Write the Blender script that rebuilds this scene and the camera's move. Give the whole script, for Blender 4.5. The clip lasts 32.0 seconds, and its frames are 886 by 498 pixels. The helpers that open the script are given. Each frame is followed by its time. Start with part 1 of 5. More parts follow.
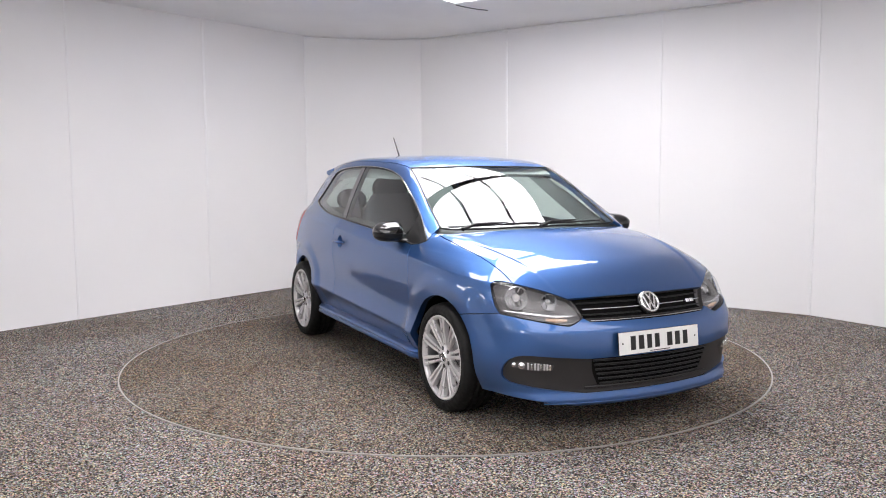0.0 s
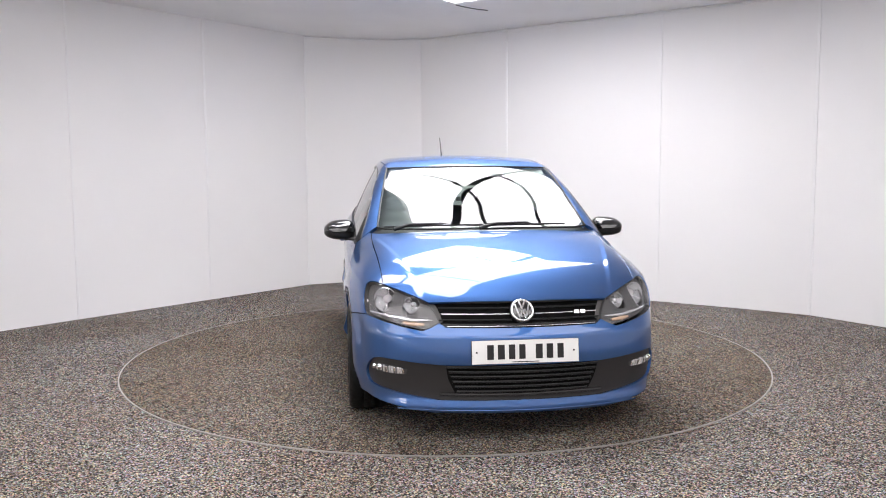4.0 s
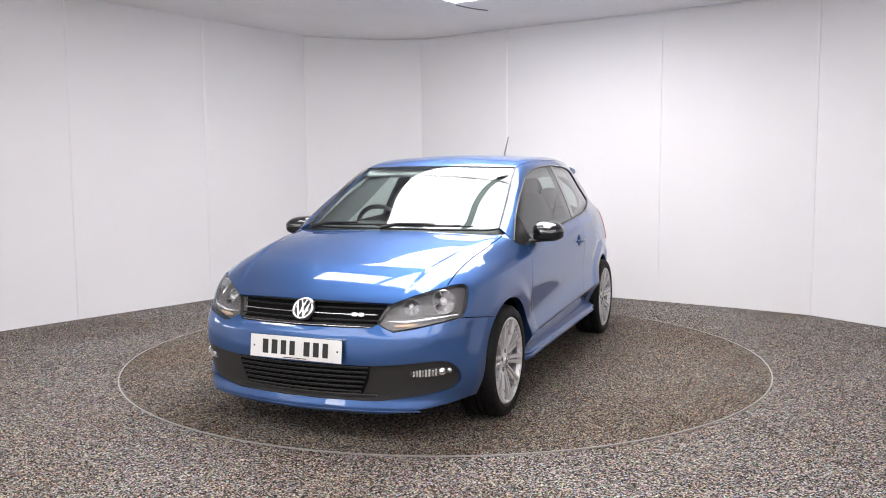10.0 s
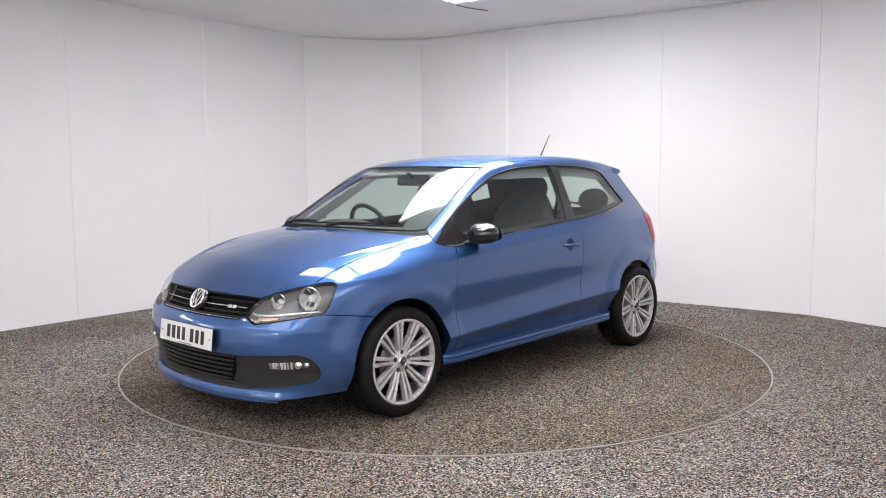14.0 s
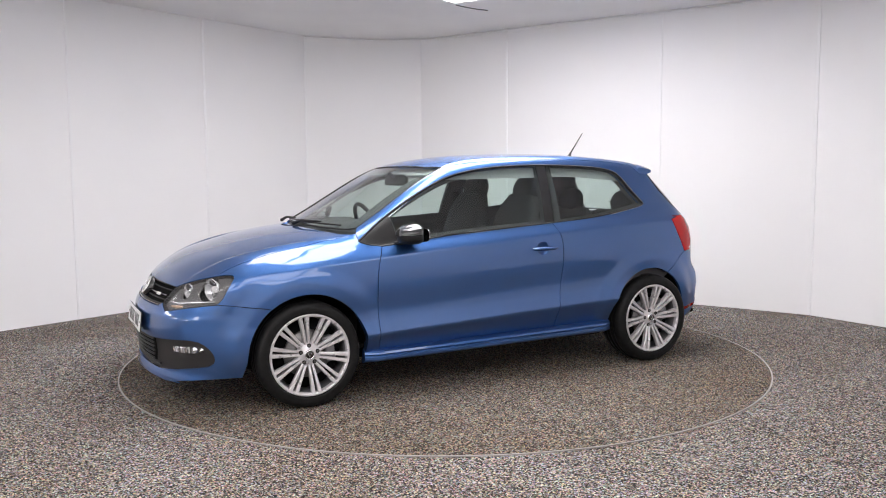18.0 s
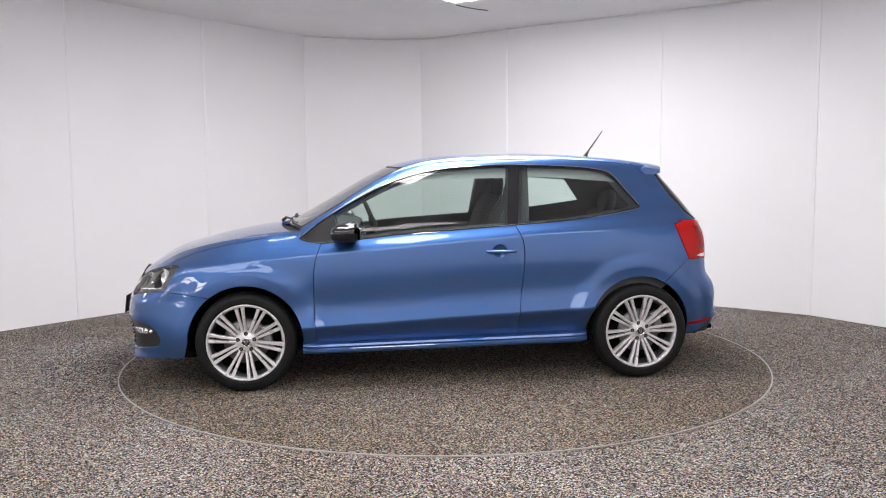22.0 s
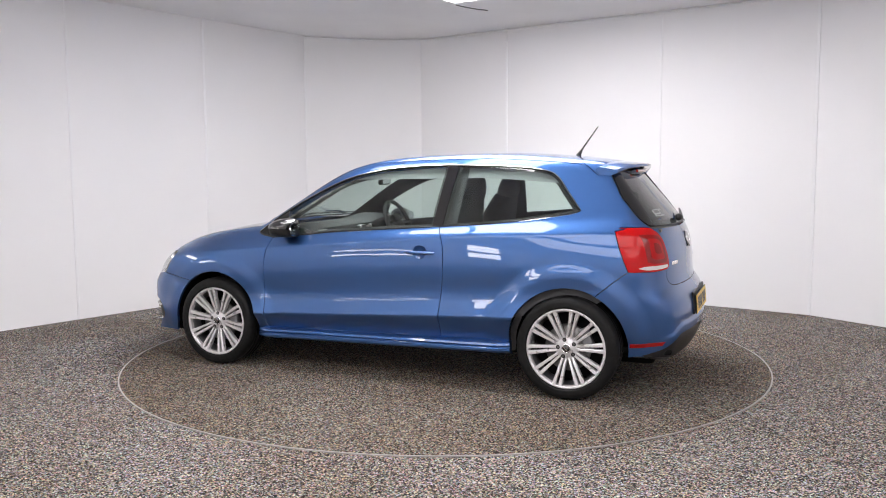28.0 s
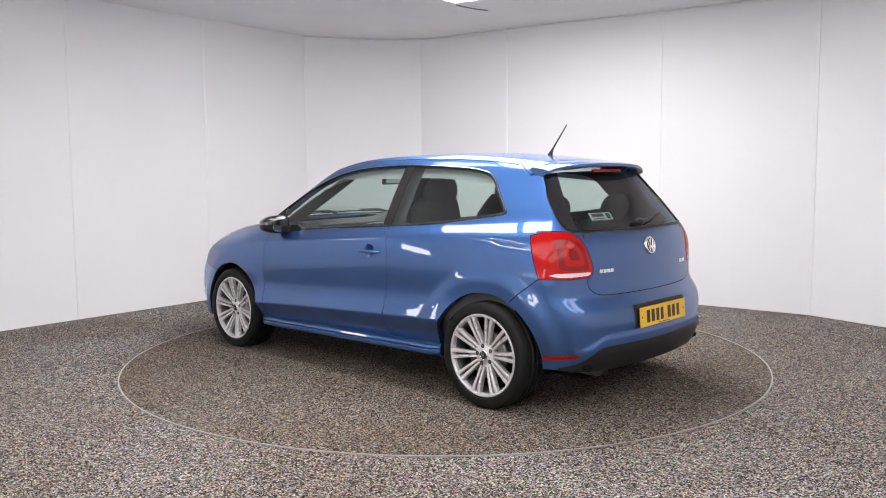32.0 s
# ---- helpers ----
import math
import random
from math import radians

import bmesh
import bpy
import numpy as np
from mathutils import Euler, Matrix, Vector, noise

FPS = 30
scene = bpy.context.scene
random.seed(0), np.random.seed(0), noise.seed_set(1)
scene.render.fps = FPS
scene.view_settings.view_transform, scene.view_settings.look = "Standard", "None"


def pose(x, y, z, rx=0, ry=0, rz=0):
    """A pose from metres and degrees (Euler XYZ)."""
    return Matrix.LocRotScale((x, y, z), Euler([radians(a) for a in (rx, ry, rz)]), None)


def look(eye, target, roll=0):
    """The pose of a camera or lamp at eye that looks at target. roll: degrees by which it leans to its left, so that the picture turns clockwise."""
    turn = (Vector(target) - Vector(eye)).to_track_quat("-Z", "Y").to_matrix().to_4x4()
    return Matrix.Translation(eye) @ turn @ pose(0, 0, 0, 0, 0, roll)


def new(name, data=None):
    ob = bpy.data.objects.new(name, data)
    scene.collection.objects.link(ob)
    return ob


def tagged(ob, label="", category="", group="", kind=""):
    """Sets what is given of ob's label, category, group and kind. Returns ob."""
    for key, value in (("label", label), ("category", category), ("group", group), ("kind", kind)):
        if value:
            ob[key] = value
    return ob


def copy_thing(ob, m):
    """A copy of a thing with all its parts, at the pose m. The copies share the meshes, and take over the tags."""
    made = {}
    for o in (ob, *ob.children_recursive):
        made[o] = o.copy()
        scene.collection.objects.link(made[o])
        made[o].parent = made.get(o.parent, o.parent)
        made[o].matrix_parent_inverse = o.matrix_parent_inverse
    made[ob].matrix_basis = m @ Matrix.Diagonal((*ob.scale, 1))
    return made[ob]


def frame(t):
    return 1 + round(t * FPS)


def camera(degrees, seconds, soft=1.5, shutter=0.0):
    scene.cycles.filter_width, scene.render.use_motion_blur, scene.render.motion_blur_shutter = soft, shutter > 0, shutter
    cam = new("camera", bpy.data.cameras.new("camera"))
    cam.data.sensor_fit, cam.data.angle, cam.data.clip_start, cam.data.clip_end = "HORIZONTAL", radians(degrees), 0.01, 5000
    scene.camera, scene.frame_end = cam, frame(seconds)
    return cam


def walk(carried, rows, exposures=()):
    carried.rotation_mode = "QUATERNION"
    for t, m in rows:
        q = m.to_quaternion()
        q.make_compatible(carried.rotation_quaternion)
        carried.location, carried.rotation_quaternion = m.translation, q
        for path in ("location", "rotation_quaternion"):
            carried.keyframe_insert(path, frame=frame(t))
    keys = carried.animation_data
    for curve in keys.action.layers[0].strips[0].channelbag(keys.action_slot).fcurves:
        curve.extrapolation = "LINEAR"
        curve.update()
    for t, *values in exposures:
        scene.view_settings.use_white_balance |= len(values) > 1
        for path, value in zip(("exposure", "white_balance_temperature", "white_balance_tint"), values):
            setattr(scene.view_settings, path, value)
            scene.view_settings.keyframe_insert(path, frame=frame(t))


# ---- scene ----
cam = camera(56.06, 32.0, soft=1.0)
EYE = (0.0, -6.0157, 1.3308)
YAW, PITCH, ROLL = radians(-0.1066), radians(-5.3665), -0.297
AIM = (EYE[0] + math.sin(YAW) * math.cos(PITCH), EYE[1] + math.cos(YAW) * math.cos(PITCH), EYE[2] + math.sin(PITCH))
walk(cam, [(0.0, look(EYE, AIM, ROLL)), (32.0, look(EYE, AIM, ROLL))])
scene.view_settings.exposure = 0.75

# the car turns with the floor disc: heading in degrees at each moment
CAR_X, CAR_Y = 0.0897, 0.1094


def heading(t):
    return 267.3186 - 5.0111 * (t - 6.0)


# ---------------------------------------------------------------- world
world = bpy.data.worlds.new("world")
scene.world = world
world.use_nodes = True
world.node_tree.nodes["Background"].inputs[0].default_value = (0.75, 0.8, 0.9, 1)
world.node_tree.nodes["Background"].inputs[1].default_value = 0.1


# ---------------------------------------------------------------- materials
def material(name, color=(0.5, 0.5, 0.5), rough=0.5, metal=0.0, coat=0.0, spec=0.5):
    m = bpy.data.materials.new(name)
    m.use_nodes = True
    b = m.node_tree.nodes["Principled BSDF"]
    b.inputs["Base Color"].default_value = (*color, 1)
    b.inputs["Roughness"].default_value = rough
    b.inputs["Metallic"].default_value = metal
    b.inputs["Coat Weight"].default_value = coat
    b.inputs["Coat Roughness"].default_value = 0.02
    b.inputs["Specular IOR Level"].default_value = spec
    return m


def node(m, kind, **values):
    n = m.node_tree.nodes.new(kind)
    for k, v in values.items():
        n.inputs[k.replace("_", " ")].default_value = v
    return n


def link(m, a, b):
    m.node_tree.links.new(a, b)


def bsdf(m):
    return m.node_tree.nodes["Principled BSDF"]


def noisy(m, scale, low, high, socket="Base Color", detail=4.0, space="Object", lo=0.3, hi=0.7):
    """Varies a socket between two values by noise of that scale."""
    tc = m.node_tree.nodes.new("ShaderNodeTexCoord")
    nz = node(m, "ShaderNodeTexNoise", Scale=scale, Detail=detail)
    link(m, tc.outputs[space], nz.inputs["Vector"])
    rp = m.node_tree.nodes.new("ShaderNodeValToRGB")
    rp.color_ramp.elements[0].position, rp.color_ramp.elements[1].position = lo, hi
    a = low if isinstance(low, tuple) else (low, low, low)
    b = high if isinstance(high, tuple) else (high, high, high)
    rp.color_ramp.elements[0].color, rp.color_ramp.elements[1].color = (*a, 1), (*b, 1)
    link(m, nz.outputs["Fac"], rp.inputs["Fac"])
    link(m, rp.outputs["Color"], bsdf(m).inputs[socket])
    return nz


def bumpy(m, scale, strength, distance=0.002, detail=3.0, space="Object"):
    tc = m.node_tree.nodes.new("ShaderNodeTexCoord")
    nz = node(m, "ShaderNodeTexNoise", Scale=scale, Detail=detail)
    link(m, tc.outputs[space], nz.inputs["Vector"])
    bp = node(m, "ShaderNodeBump", Strength=strength, Distance=distance)
    link(m, nz.outputs["Fac"], bp.inputs["Height"])
    link(m, bp.outputs["Normal"], bsdf(m).inputs["Normal"])


def glowing(name, color, strength):
    m = bpy.data.materials.new(name)
    m.use_nodes = True
    b = bsdf(m)
    b.inputs["Base Color"].default_value = (0.8, 0.8, 0.8, 1)
    b.inputs["Emission Color"].default_value = (*color, 1)
    b.inputs["Emission Strength"].default_value = strength
    return m


def pane(name, tint, gloss=1.0):
    """Thin clear sheet: tinted straight-through light and a Fresnel mirror."""
    m = bpy.data.materials.new(name)
    m.use_nodes = True
    nt = m.node_tree
    nt.nodes.remove(bsdf(m))
    tr = node(m, "ShaderNodeBsdfTransparent", Color=(*tint, 1))
    gl = node(m, "ShaderNodeBsdfGlossy", Roughness=0.0)
    lw = node(m, "ShaderNodeLayerWeight", Blend=0.5)
    pw = nt.nodes.new("ShaderNodeMath")
    pw.operation = "POWER"
    pw.inputs[1].default_value = 5.0
    link(m, lw.outputs["Facing"], pw.inputs[0])
    mu = nt.nodes.new("ShaderNodeMath")
    mu.operation = "MULTIPLY_ADD"
    mu.inputs[1].default_value, mu.inputs[2].default_value = 0.92 * gloss, 0.08 * gloss
    link(m, pw.outputs[0], mu.inputs[0])
    mx = nt.nodes.new("ShaderNodeMixShader")
    link(m, mu.outputs[0], mx.inputs[0])
    link(m, tr.outputs[0], mx.inputs[1])
    link(m, gl.outputs[0], mx.inputs[2])
    link(m, mx.outputs[0], nt.nodes["Material Output"].inputs["Surface"])
    return m


def speckled(name, dark, light, scale):
    """Carpet of fine mixed fibres: dark, grey and pale grains with a few coloured ones, and wide soft patches."""
    m = material(name, rough=0.95, spec=0.1)
    nt = m.node_tree
    tc = nt.nodes.new("ShaderNodeTexCoord")
    vo = node(m, "ShaderNodeTexVoronoi", Scale=scale)
    link(m, tc.outputs["Object"], vo.inputs["Vector"])
    sp = nt.nodes.new("ShaderNodeSeparateColor")
    link(m, vo.outputs["Color"], sp.inputs[0])
    rp = nt.nodes.new("ShaderNodeValToRGB")
    e = rp.color_ramp.elements
    e[0].position, e[0].color = 0.0, (*[c * 0.35 for c in dark], 1)
    e[1].position, e[1].color = 1.0, (*light, 1)
    for p, c in ((0.35, dark), (0.62, tuple(0.6 * a + 0.28 * b for a, b in zip(dark, light))), (0.86, tuple(0.2 * a + 0.6 * b for a, b in zip(dark, light)))):
        k = e.new(p)
        k.color = (*c, 1)
    link(m, sp.outputs[0], rp.inputs["Fac"])
    # slight tint of each grain
    hs = nt.nodes.new("ShaderNodeMix")
    hs.data_type, hs.blend_type = "RGBA", "OVERLAY"
    hs.inputs[0].default_value = 0.30
    link(m, rp.outputs["Color"], hs.inputs[6])
    inv = nt.nodes.new("ShaderNodeMath")
    inv.operation = "SUBTRACT"
    inv.inputs[0].default_value = 1.0
    link(m, sp.outputs[1], inv.inputs[1])
    tint = nt.nodes.new("ShaderNodeCombineColor")
    link(m, sp.outputs[1], tint.inputs[0])
    link(m, sp.outputs[2], tint.inputs[1])
    link(m, inv.outputs[0], tint.inputs[2])
    link(m, tint.outputs[0], hs.inputs[7])
    big = node(m, "ShaderNodeTexNoise", Scale=0.9, Detail=3.0)
    link(m, tc.outputs["Object"], big.inputs["Vector"])
    br = nt.nodes.new("ShaderNodeValToRGB")
    br.color_ramp.elements[0].position, br.color_ramp.elements[1].position = 0.35, 0.7
    br.color_ramp.elements[0].color, br.color_ramp.elements[1].color = (0.93, 0.83, 0.75, 1), (1.15, 1.12, 1.10, 1)
    link(m, big.outputs["Fac"], br.inputs["Fac"])
    mu = nt.nodes.new("ShaderNodeMix")
    mu.data_type, mu.blend_type = "RGBA", "MULTIPLY"
    mu.inputs[0].default_value = 1.0
    link(m, hs.outputs[2], mu.inputs[6])
    link(m, br.outputs["Color"], mu.inputs[7])
    link(m, mu.outputs[2], bsdf(m).inputs["Base Color"])
    bp = node(m, "ShaderNodeBump", Strength=0.6, Distance=0.004)
    link(m, vo.outputs["Distance"], bp.inputs["Height"])
    link(m, bp.outputs["Normal"], bsdf(m).inputs["Normal"])
    return m


WALL = material("wall_paint", (0.82, 0.815, 0.82), 0.6)
noisy(WALL, 0.8, (0.805, 0.80, 0.81), (0.835, 0.83, 0.835))
bumpy(WALL, 3.0, 0.06, 0.01)
STRIP = material("joint_strip", (0.82, 0.82, 0.83), 0.35)
CEIL = material("ceiling_board", (0.83, 0.83, 0.84), 0.8)
noisy(CEIL, 1.5, (0.81, 0.81, 0.825), (0.85, 0.85, 0.86))
CARPET = speckled("carpet", (0.029, 0.0275, 0.0265), (0.60, 0.575, 0.55), 165.0)
DISC = speckled("turntable_carpet", (0.034, 0.030, 0.0265), (0.46, 0.415, 0.37), 165.0)
RINGMETAL = material("worn_metal_edge", (0.32, 0.305, 0.29), 0.5, 0.4)
noisy(RINGMETAL, 30, 0.3, 0.6, "Roughness")
PANEL = glowing("light_panel", (1.0, 0.965, 0.985), 7.4)
FILL_TRAY = glowing("fill_tray_diffuser", (1.0, 0.965, 0.985), 2.2)
SOFTBOX = glowing("soft_light_box", (1.0, 0.97, 0.985), 6.5)
TUBE = glowing("light_tube", (1.0, 0.97, 0.94), 14.0)
DARKBAR = material("dark_bar", (0.05, 0.05, 0.055), 0.5)

PAINT = material("blue_metallic_paint", (0.041, 0.117, 0.316), 0.4, 0.96, 1.0)
bsdf(PAINT).inputs["Coat IOR"].default_value = 1.60
bsdf(PAINT).inputs["Specular Tint"].default_value = (0.75, 0.80, 0.90, 1)
tc_ = PAINT.node_tree.nodes.new("ShaderNodeTexCoord")
fl_ = node(PAINT, "ShaderNodeTexVoronoi", Scale=900.0)
link(PAINT, tc_.outputs["Object"], fl_.inputs["Vector"])
mp_ = PAINT.node_tree.nodes.new("ShaderNodeMapRange")
mp_.inputs[3].default_value, mp_.inputs[4].default_value = 0.42, 0.52
sp_ = PAINT.node_tree.nodes.new("ShaderNodeSeparateColor")
link(PAINT, fl_.outputs["Color"], sp_.inputs[0])
link(PAINT, sp_.outputs[0], mp_.inputs[0])
link(PAINT, mp_.outputs[0], bsdf(PAINT).inputs["Roughness"])
BLACKGLOSS = material("black_gloss", (0.006, 0.006, 0.007), 0.08, 0.0, 1.0)
BLACKTRIM = material("black_trim", (0.013, 0.013, 0.0135), 0.42, spec=0.35)
bumpy(BLACKTRIM, 900, 0.15, 0.0005)
GREYTRIM = material("dark_grey_plastic", (0.024, 0.0225, 0.0225), 0.5, spec=0.4)
bumpy(GREYTRIM, 700, 0.2, 0.0006)
UNDER = material("underbody_black", (0.006, 0.006, 0.006), 0.85, spec=0.12)
RUBBER = material("tyre_rubber", (0.007, 0.007, 0.007), 0.6, spec=0.22)
noisy(RUBBER, 40, 0.5, 0.72, "Roughness")
bumpy(RUBBER, 220, 0.2, 0.001)
ALLOY = material("silver_alloy", (0.62, 0.605, 0.615), 0.30, 0.35, 0.4)
noisy(ALLOY, 25, 0.26, 0.34, "Roughness")
ALLOYDARK = material("alloy_barrel", (0.23, 0.23, 0.24), 0.45, 0.8)
STEEL = material("brake_steel", (0.16, 0.155, 0.15), 0.4, 0.9)
CHROME = material("chrome", (0.85, 0.85, 0.86), 0.08, 1.0)
WHITE = material("plate_white", (0.78, 0.78, 0.76), 0.4)
YELLOW = material("plate_yellow", (0.85, 0.52, 0.02), 0.4)
INK = material("plate_black", (0.01, 0.01, 0.01), 0.4)
GLASS = pane("window_glass", (0.80, 0.90, 0.86), 1.25)
DARKGLASS = pane("tinted_glass", (0.62, 0.70, 0.67))
LENS = pane("lamp_lens", (0.93, 0.94, 0.95), 0.5)
REFLECT = material("lamp_reflector", (0.92, 0.92, 0.93), 0.22, 0.65)
HOUSING = material("lamp_housing", (0.06, 0.058, 0.058), 0.4, 0.2)
BEZEL = material("lamp_bezel", (0.115, 0.111, 0.110), 0.45, 0.0, spec=0.4)
bumpy(BEZEL, 600, 0.1, 0.0004)
AMBER = material("amber_bulb", (0.7, 0.48, 0.32), 0.2, 0.0, 1.0)
REDLENS = material("red_lens", (0.46, 0.006, 0.007), 0.12, 0.0, 0.0, 0.28)
REDDARK = material("deep_red_lens", (0.24, 0.004, 0.004), 0.12, 0.0, 0.0, 0.4)
CLEARLENS = material("clear_lens", (0.72, 0.68, 0.68), 0.15, 0.0, 1.0)
FABRIC = material("seat_fabric", (0.055, 0.055, 0.06), 0.9)
bumpy(FABRIC, 350, 0.4, 0.001)
FABRIC2 = material("seat_centre_fabric", (0.10, 0.103, 0.11), 0.9)
bumpy(FABRIC2, 250, 0.4, 0.001)
DASH = material("dashboard_plastic", (0.05, 0.05, 0.053), 0.6)
bumpy(DASH, 500, 0.25, 0.0006)
HEADLINE = material("headliner", (0.42, 0.42, 0.43), 0.9)
MIRROR = material("mirror_glass", (0.45, 0.46, 0.48), 0.02, 1.0)
STICKER = material("sticker_white", (0.7, 0.72, 0.72), 0.5)


# ---------------------------------------------------------------- mesh helpers
def put(name, verts, faces, mat, parent=None, smooth=False, label="", normals=None):
    me = bpy.data.meshes.new(name)
    me.from_pydata([tuple(map(float, v)) for v in verts], [], [tuple(map(int, f)) for f in faces])
    me.materials.append(mat)
    if smooth or normals is not None:
        me.polygons.foreach_set("use_smooth", [True] * len(me.polygons))
    if normals is not None:
        me.normals_split_custom_set_from_vertices([tuple(map(float, n)) for n in normals])
    ob = new(name, me)
    ob.parent = parent
    if label:
        ob["label"] = label
    return ob


def part(name, bm, mat, parent, label="", smooth=None):
    """Links a bmesh as one mesh object under a thing or a part. smooth: the angle in degrees below which edges are smooth."""
    if smooth is not None:
        for f in bm.faces:
            f.smooth = True
        for e in bm.edges:
            if len(e.link_faces) == 2 and e.calc_face_angle(0) > radians(smooth):
                e.smooth = False
    me = bpy.data.meshes.new(name)
    bm.to_mesh(me)
    bm.free()
    me.materials.append(mat)
    ob = new(name, me)
    ob.parent = parent
    if label:
        ob["label"] = label
    return ob


def box(sx, sy, sz, m=Matrix(), bevel=0.0, bm=None, seg=2):
    bm = bm or bmesh.new()
    r = bmesh.ops.create_cube(bm, size=1, matrix=m @ Matrix.Diagonal((sx, sy, sz, 1)))
    if bevel:
        es = list({e for v in r["verts"] for e in v.link_edges})
        bmesh.ops.bevel(bm, geom=es, offset=bevel, segments=seg, affect="EDGES", profile=0.5)
    return bm


def rod(points, radius, sides=8, bm=None, close=False, flat=1.0, caps=True):
    """A tube along points; radius a number or one per point."""
    bm = bm or bmesh.new()
    pts = [Vector(p) for p in points]
    n = len(pts)
    rad = radius if isinstance(radius, (list, tuple)) else [radius] * n
    rings = []
    ref = Vector((0, 0, 1))
    for i, p in enumerate(pts):
        a = pts[(i - 1) % n] if (close or i) else p
        b = pts[(i + 1) % n] if (close or i < n - 1) else p
        d = (b - a).normalized()
        if abs(d.dot(ref)) > 0.95:
            ref = Vector((0, 1, 0)) if abs(d.y) < 0.9 else Vector((1, 0, 0))
        u = d.cross(ref).normalized()
        v = u.cross(d).normalized()
        rings.append([bm.verts.new(p + rad[i] * (math.cos(2 * math.pi * k / sides) * u + flat * math.sin(2 * math.pi * k / sides) * v)) for k in range(sides)])
    for i in range(n if close else n - 1):
        a, b = rings[i], rings[(i + 1) % n]
        for k in range(sides):
            bm.faces.new((a[k], a[(k + 1) % sides], b[(k + 1) % sides], b[k]))
    if not close and caps:
        bm.faces.new(rings[0][::-1])
        bm.faces.new(rings[-1])
    bmesh.ops.recalc_face_normals(bm, faces=bm.faces)
    return bm


def lathe(profile, steps=48, bm=None, m=Matrix(), close=False):
    """Turns (radius, height) pairs round the y axis."""
    bm = bm or bmesh.new()
    rings = []
    for r, h in profile:
        rings.append([bm.verts.new(m @ Vector((r * math.cos(2 * math.pi * k / steps), h, r * math.sin(2 * math.pi * k / steps)))) for k in range(steps)])
    pairs = list(zip(rings, rings[1:])) + ([(rings[-1], rings[0])] if close else [])
    for a, b in pairs:
        for k in range(steps):
            bm.faces.new((a[k], b[k], b[(k + 1) % steps], a[(k + 1) % steps]))
    return bm


def prism(outline, depth, m=Matrix(), bm=None, bevel=0.0):
    """A closed outline in the xy plane, raised by depth along z."""
    bm = bm or bmesh.new()
    lo = [bm.verts.new(m @ Vector((x, y, 0))) for x, y in outline]
    hi = [bm.verts.new(m @ Vector((x, y, depth))) for x, y in outline]
    n = len(lo)
    fs = [bm.faces.new(lo[::-1]), bm.faces.new(hi)]
    for i in range(n):
        fs.append(bm.faces.new((lo[i], lo[(i + 1) % n], hi[(i + 1) % n], hi[i])))
    if bevel:
        es = [e for e in fs[1].edges]
        bmesh.ops.bevel(bm, geom=es, offset=bevel, segments=2, affect="EDGES")
    return bm


# ---------------------------------------------------------------- room
CEIL_Z = 2.885
ROOM = [(-1.60, 3.74), (-1.2, 3.93), (-0.75, 4.04), (-0.27, 4.06), (1.711, 2.66), (2.155, 2.36), (2.75, 1.955), (3.331, 1.508), (3.74, 0.85), (4.25, -0.6),
        (4.5, -3.0), (3.9, -6.2), (2.4, -8.2), (-2.4, -8.2), (-4.6, -6.2), (-5.6, -3.0), (-5.2, -1.02), (-3.335, 1.47), (-2.45, 2.62)]


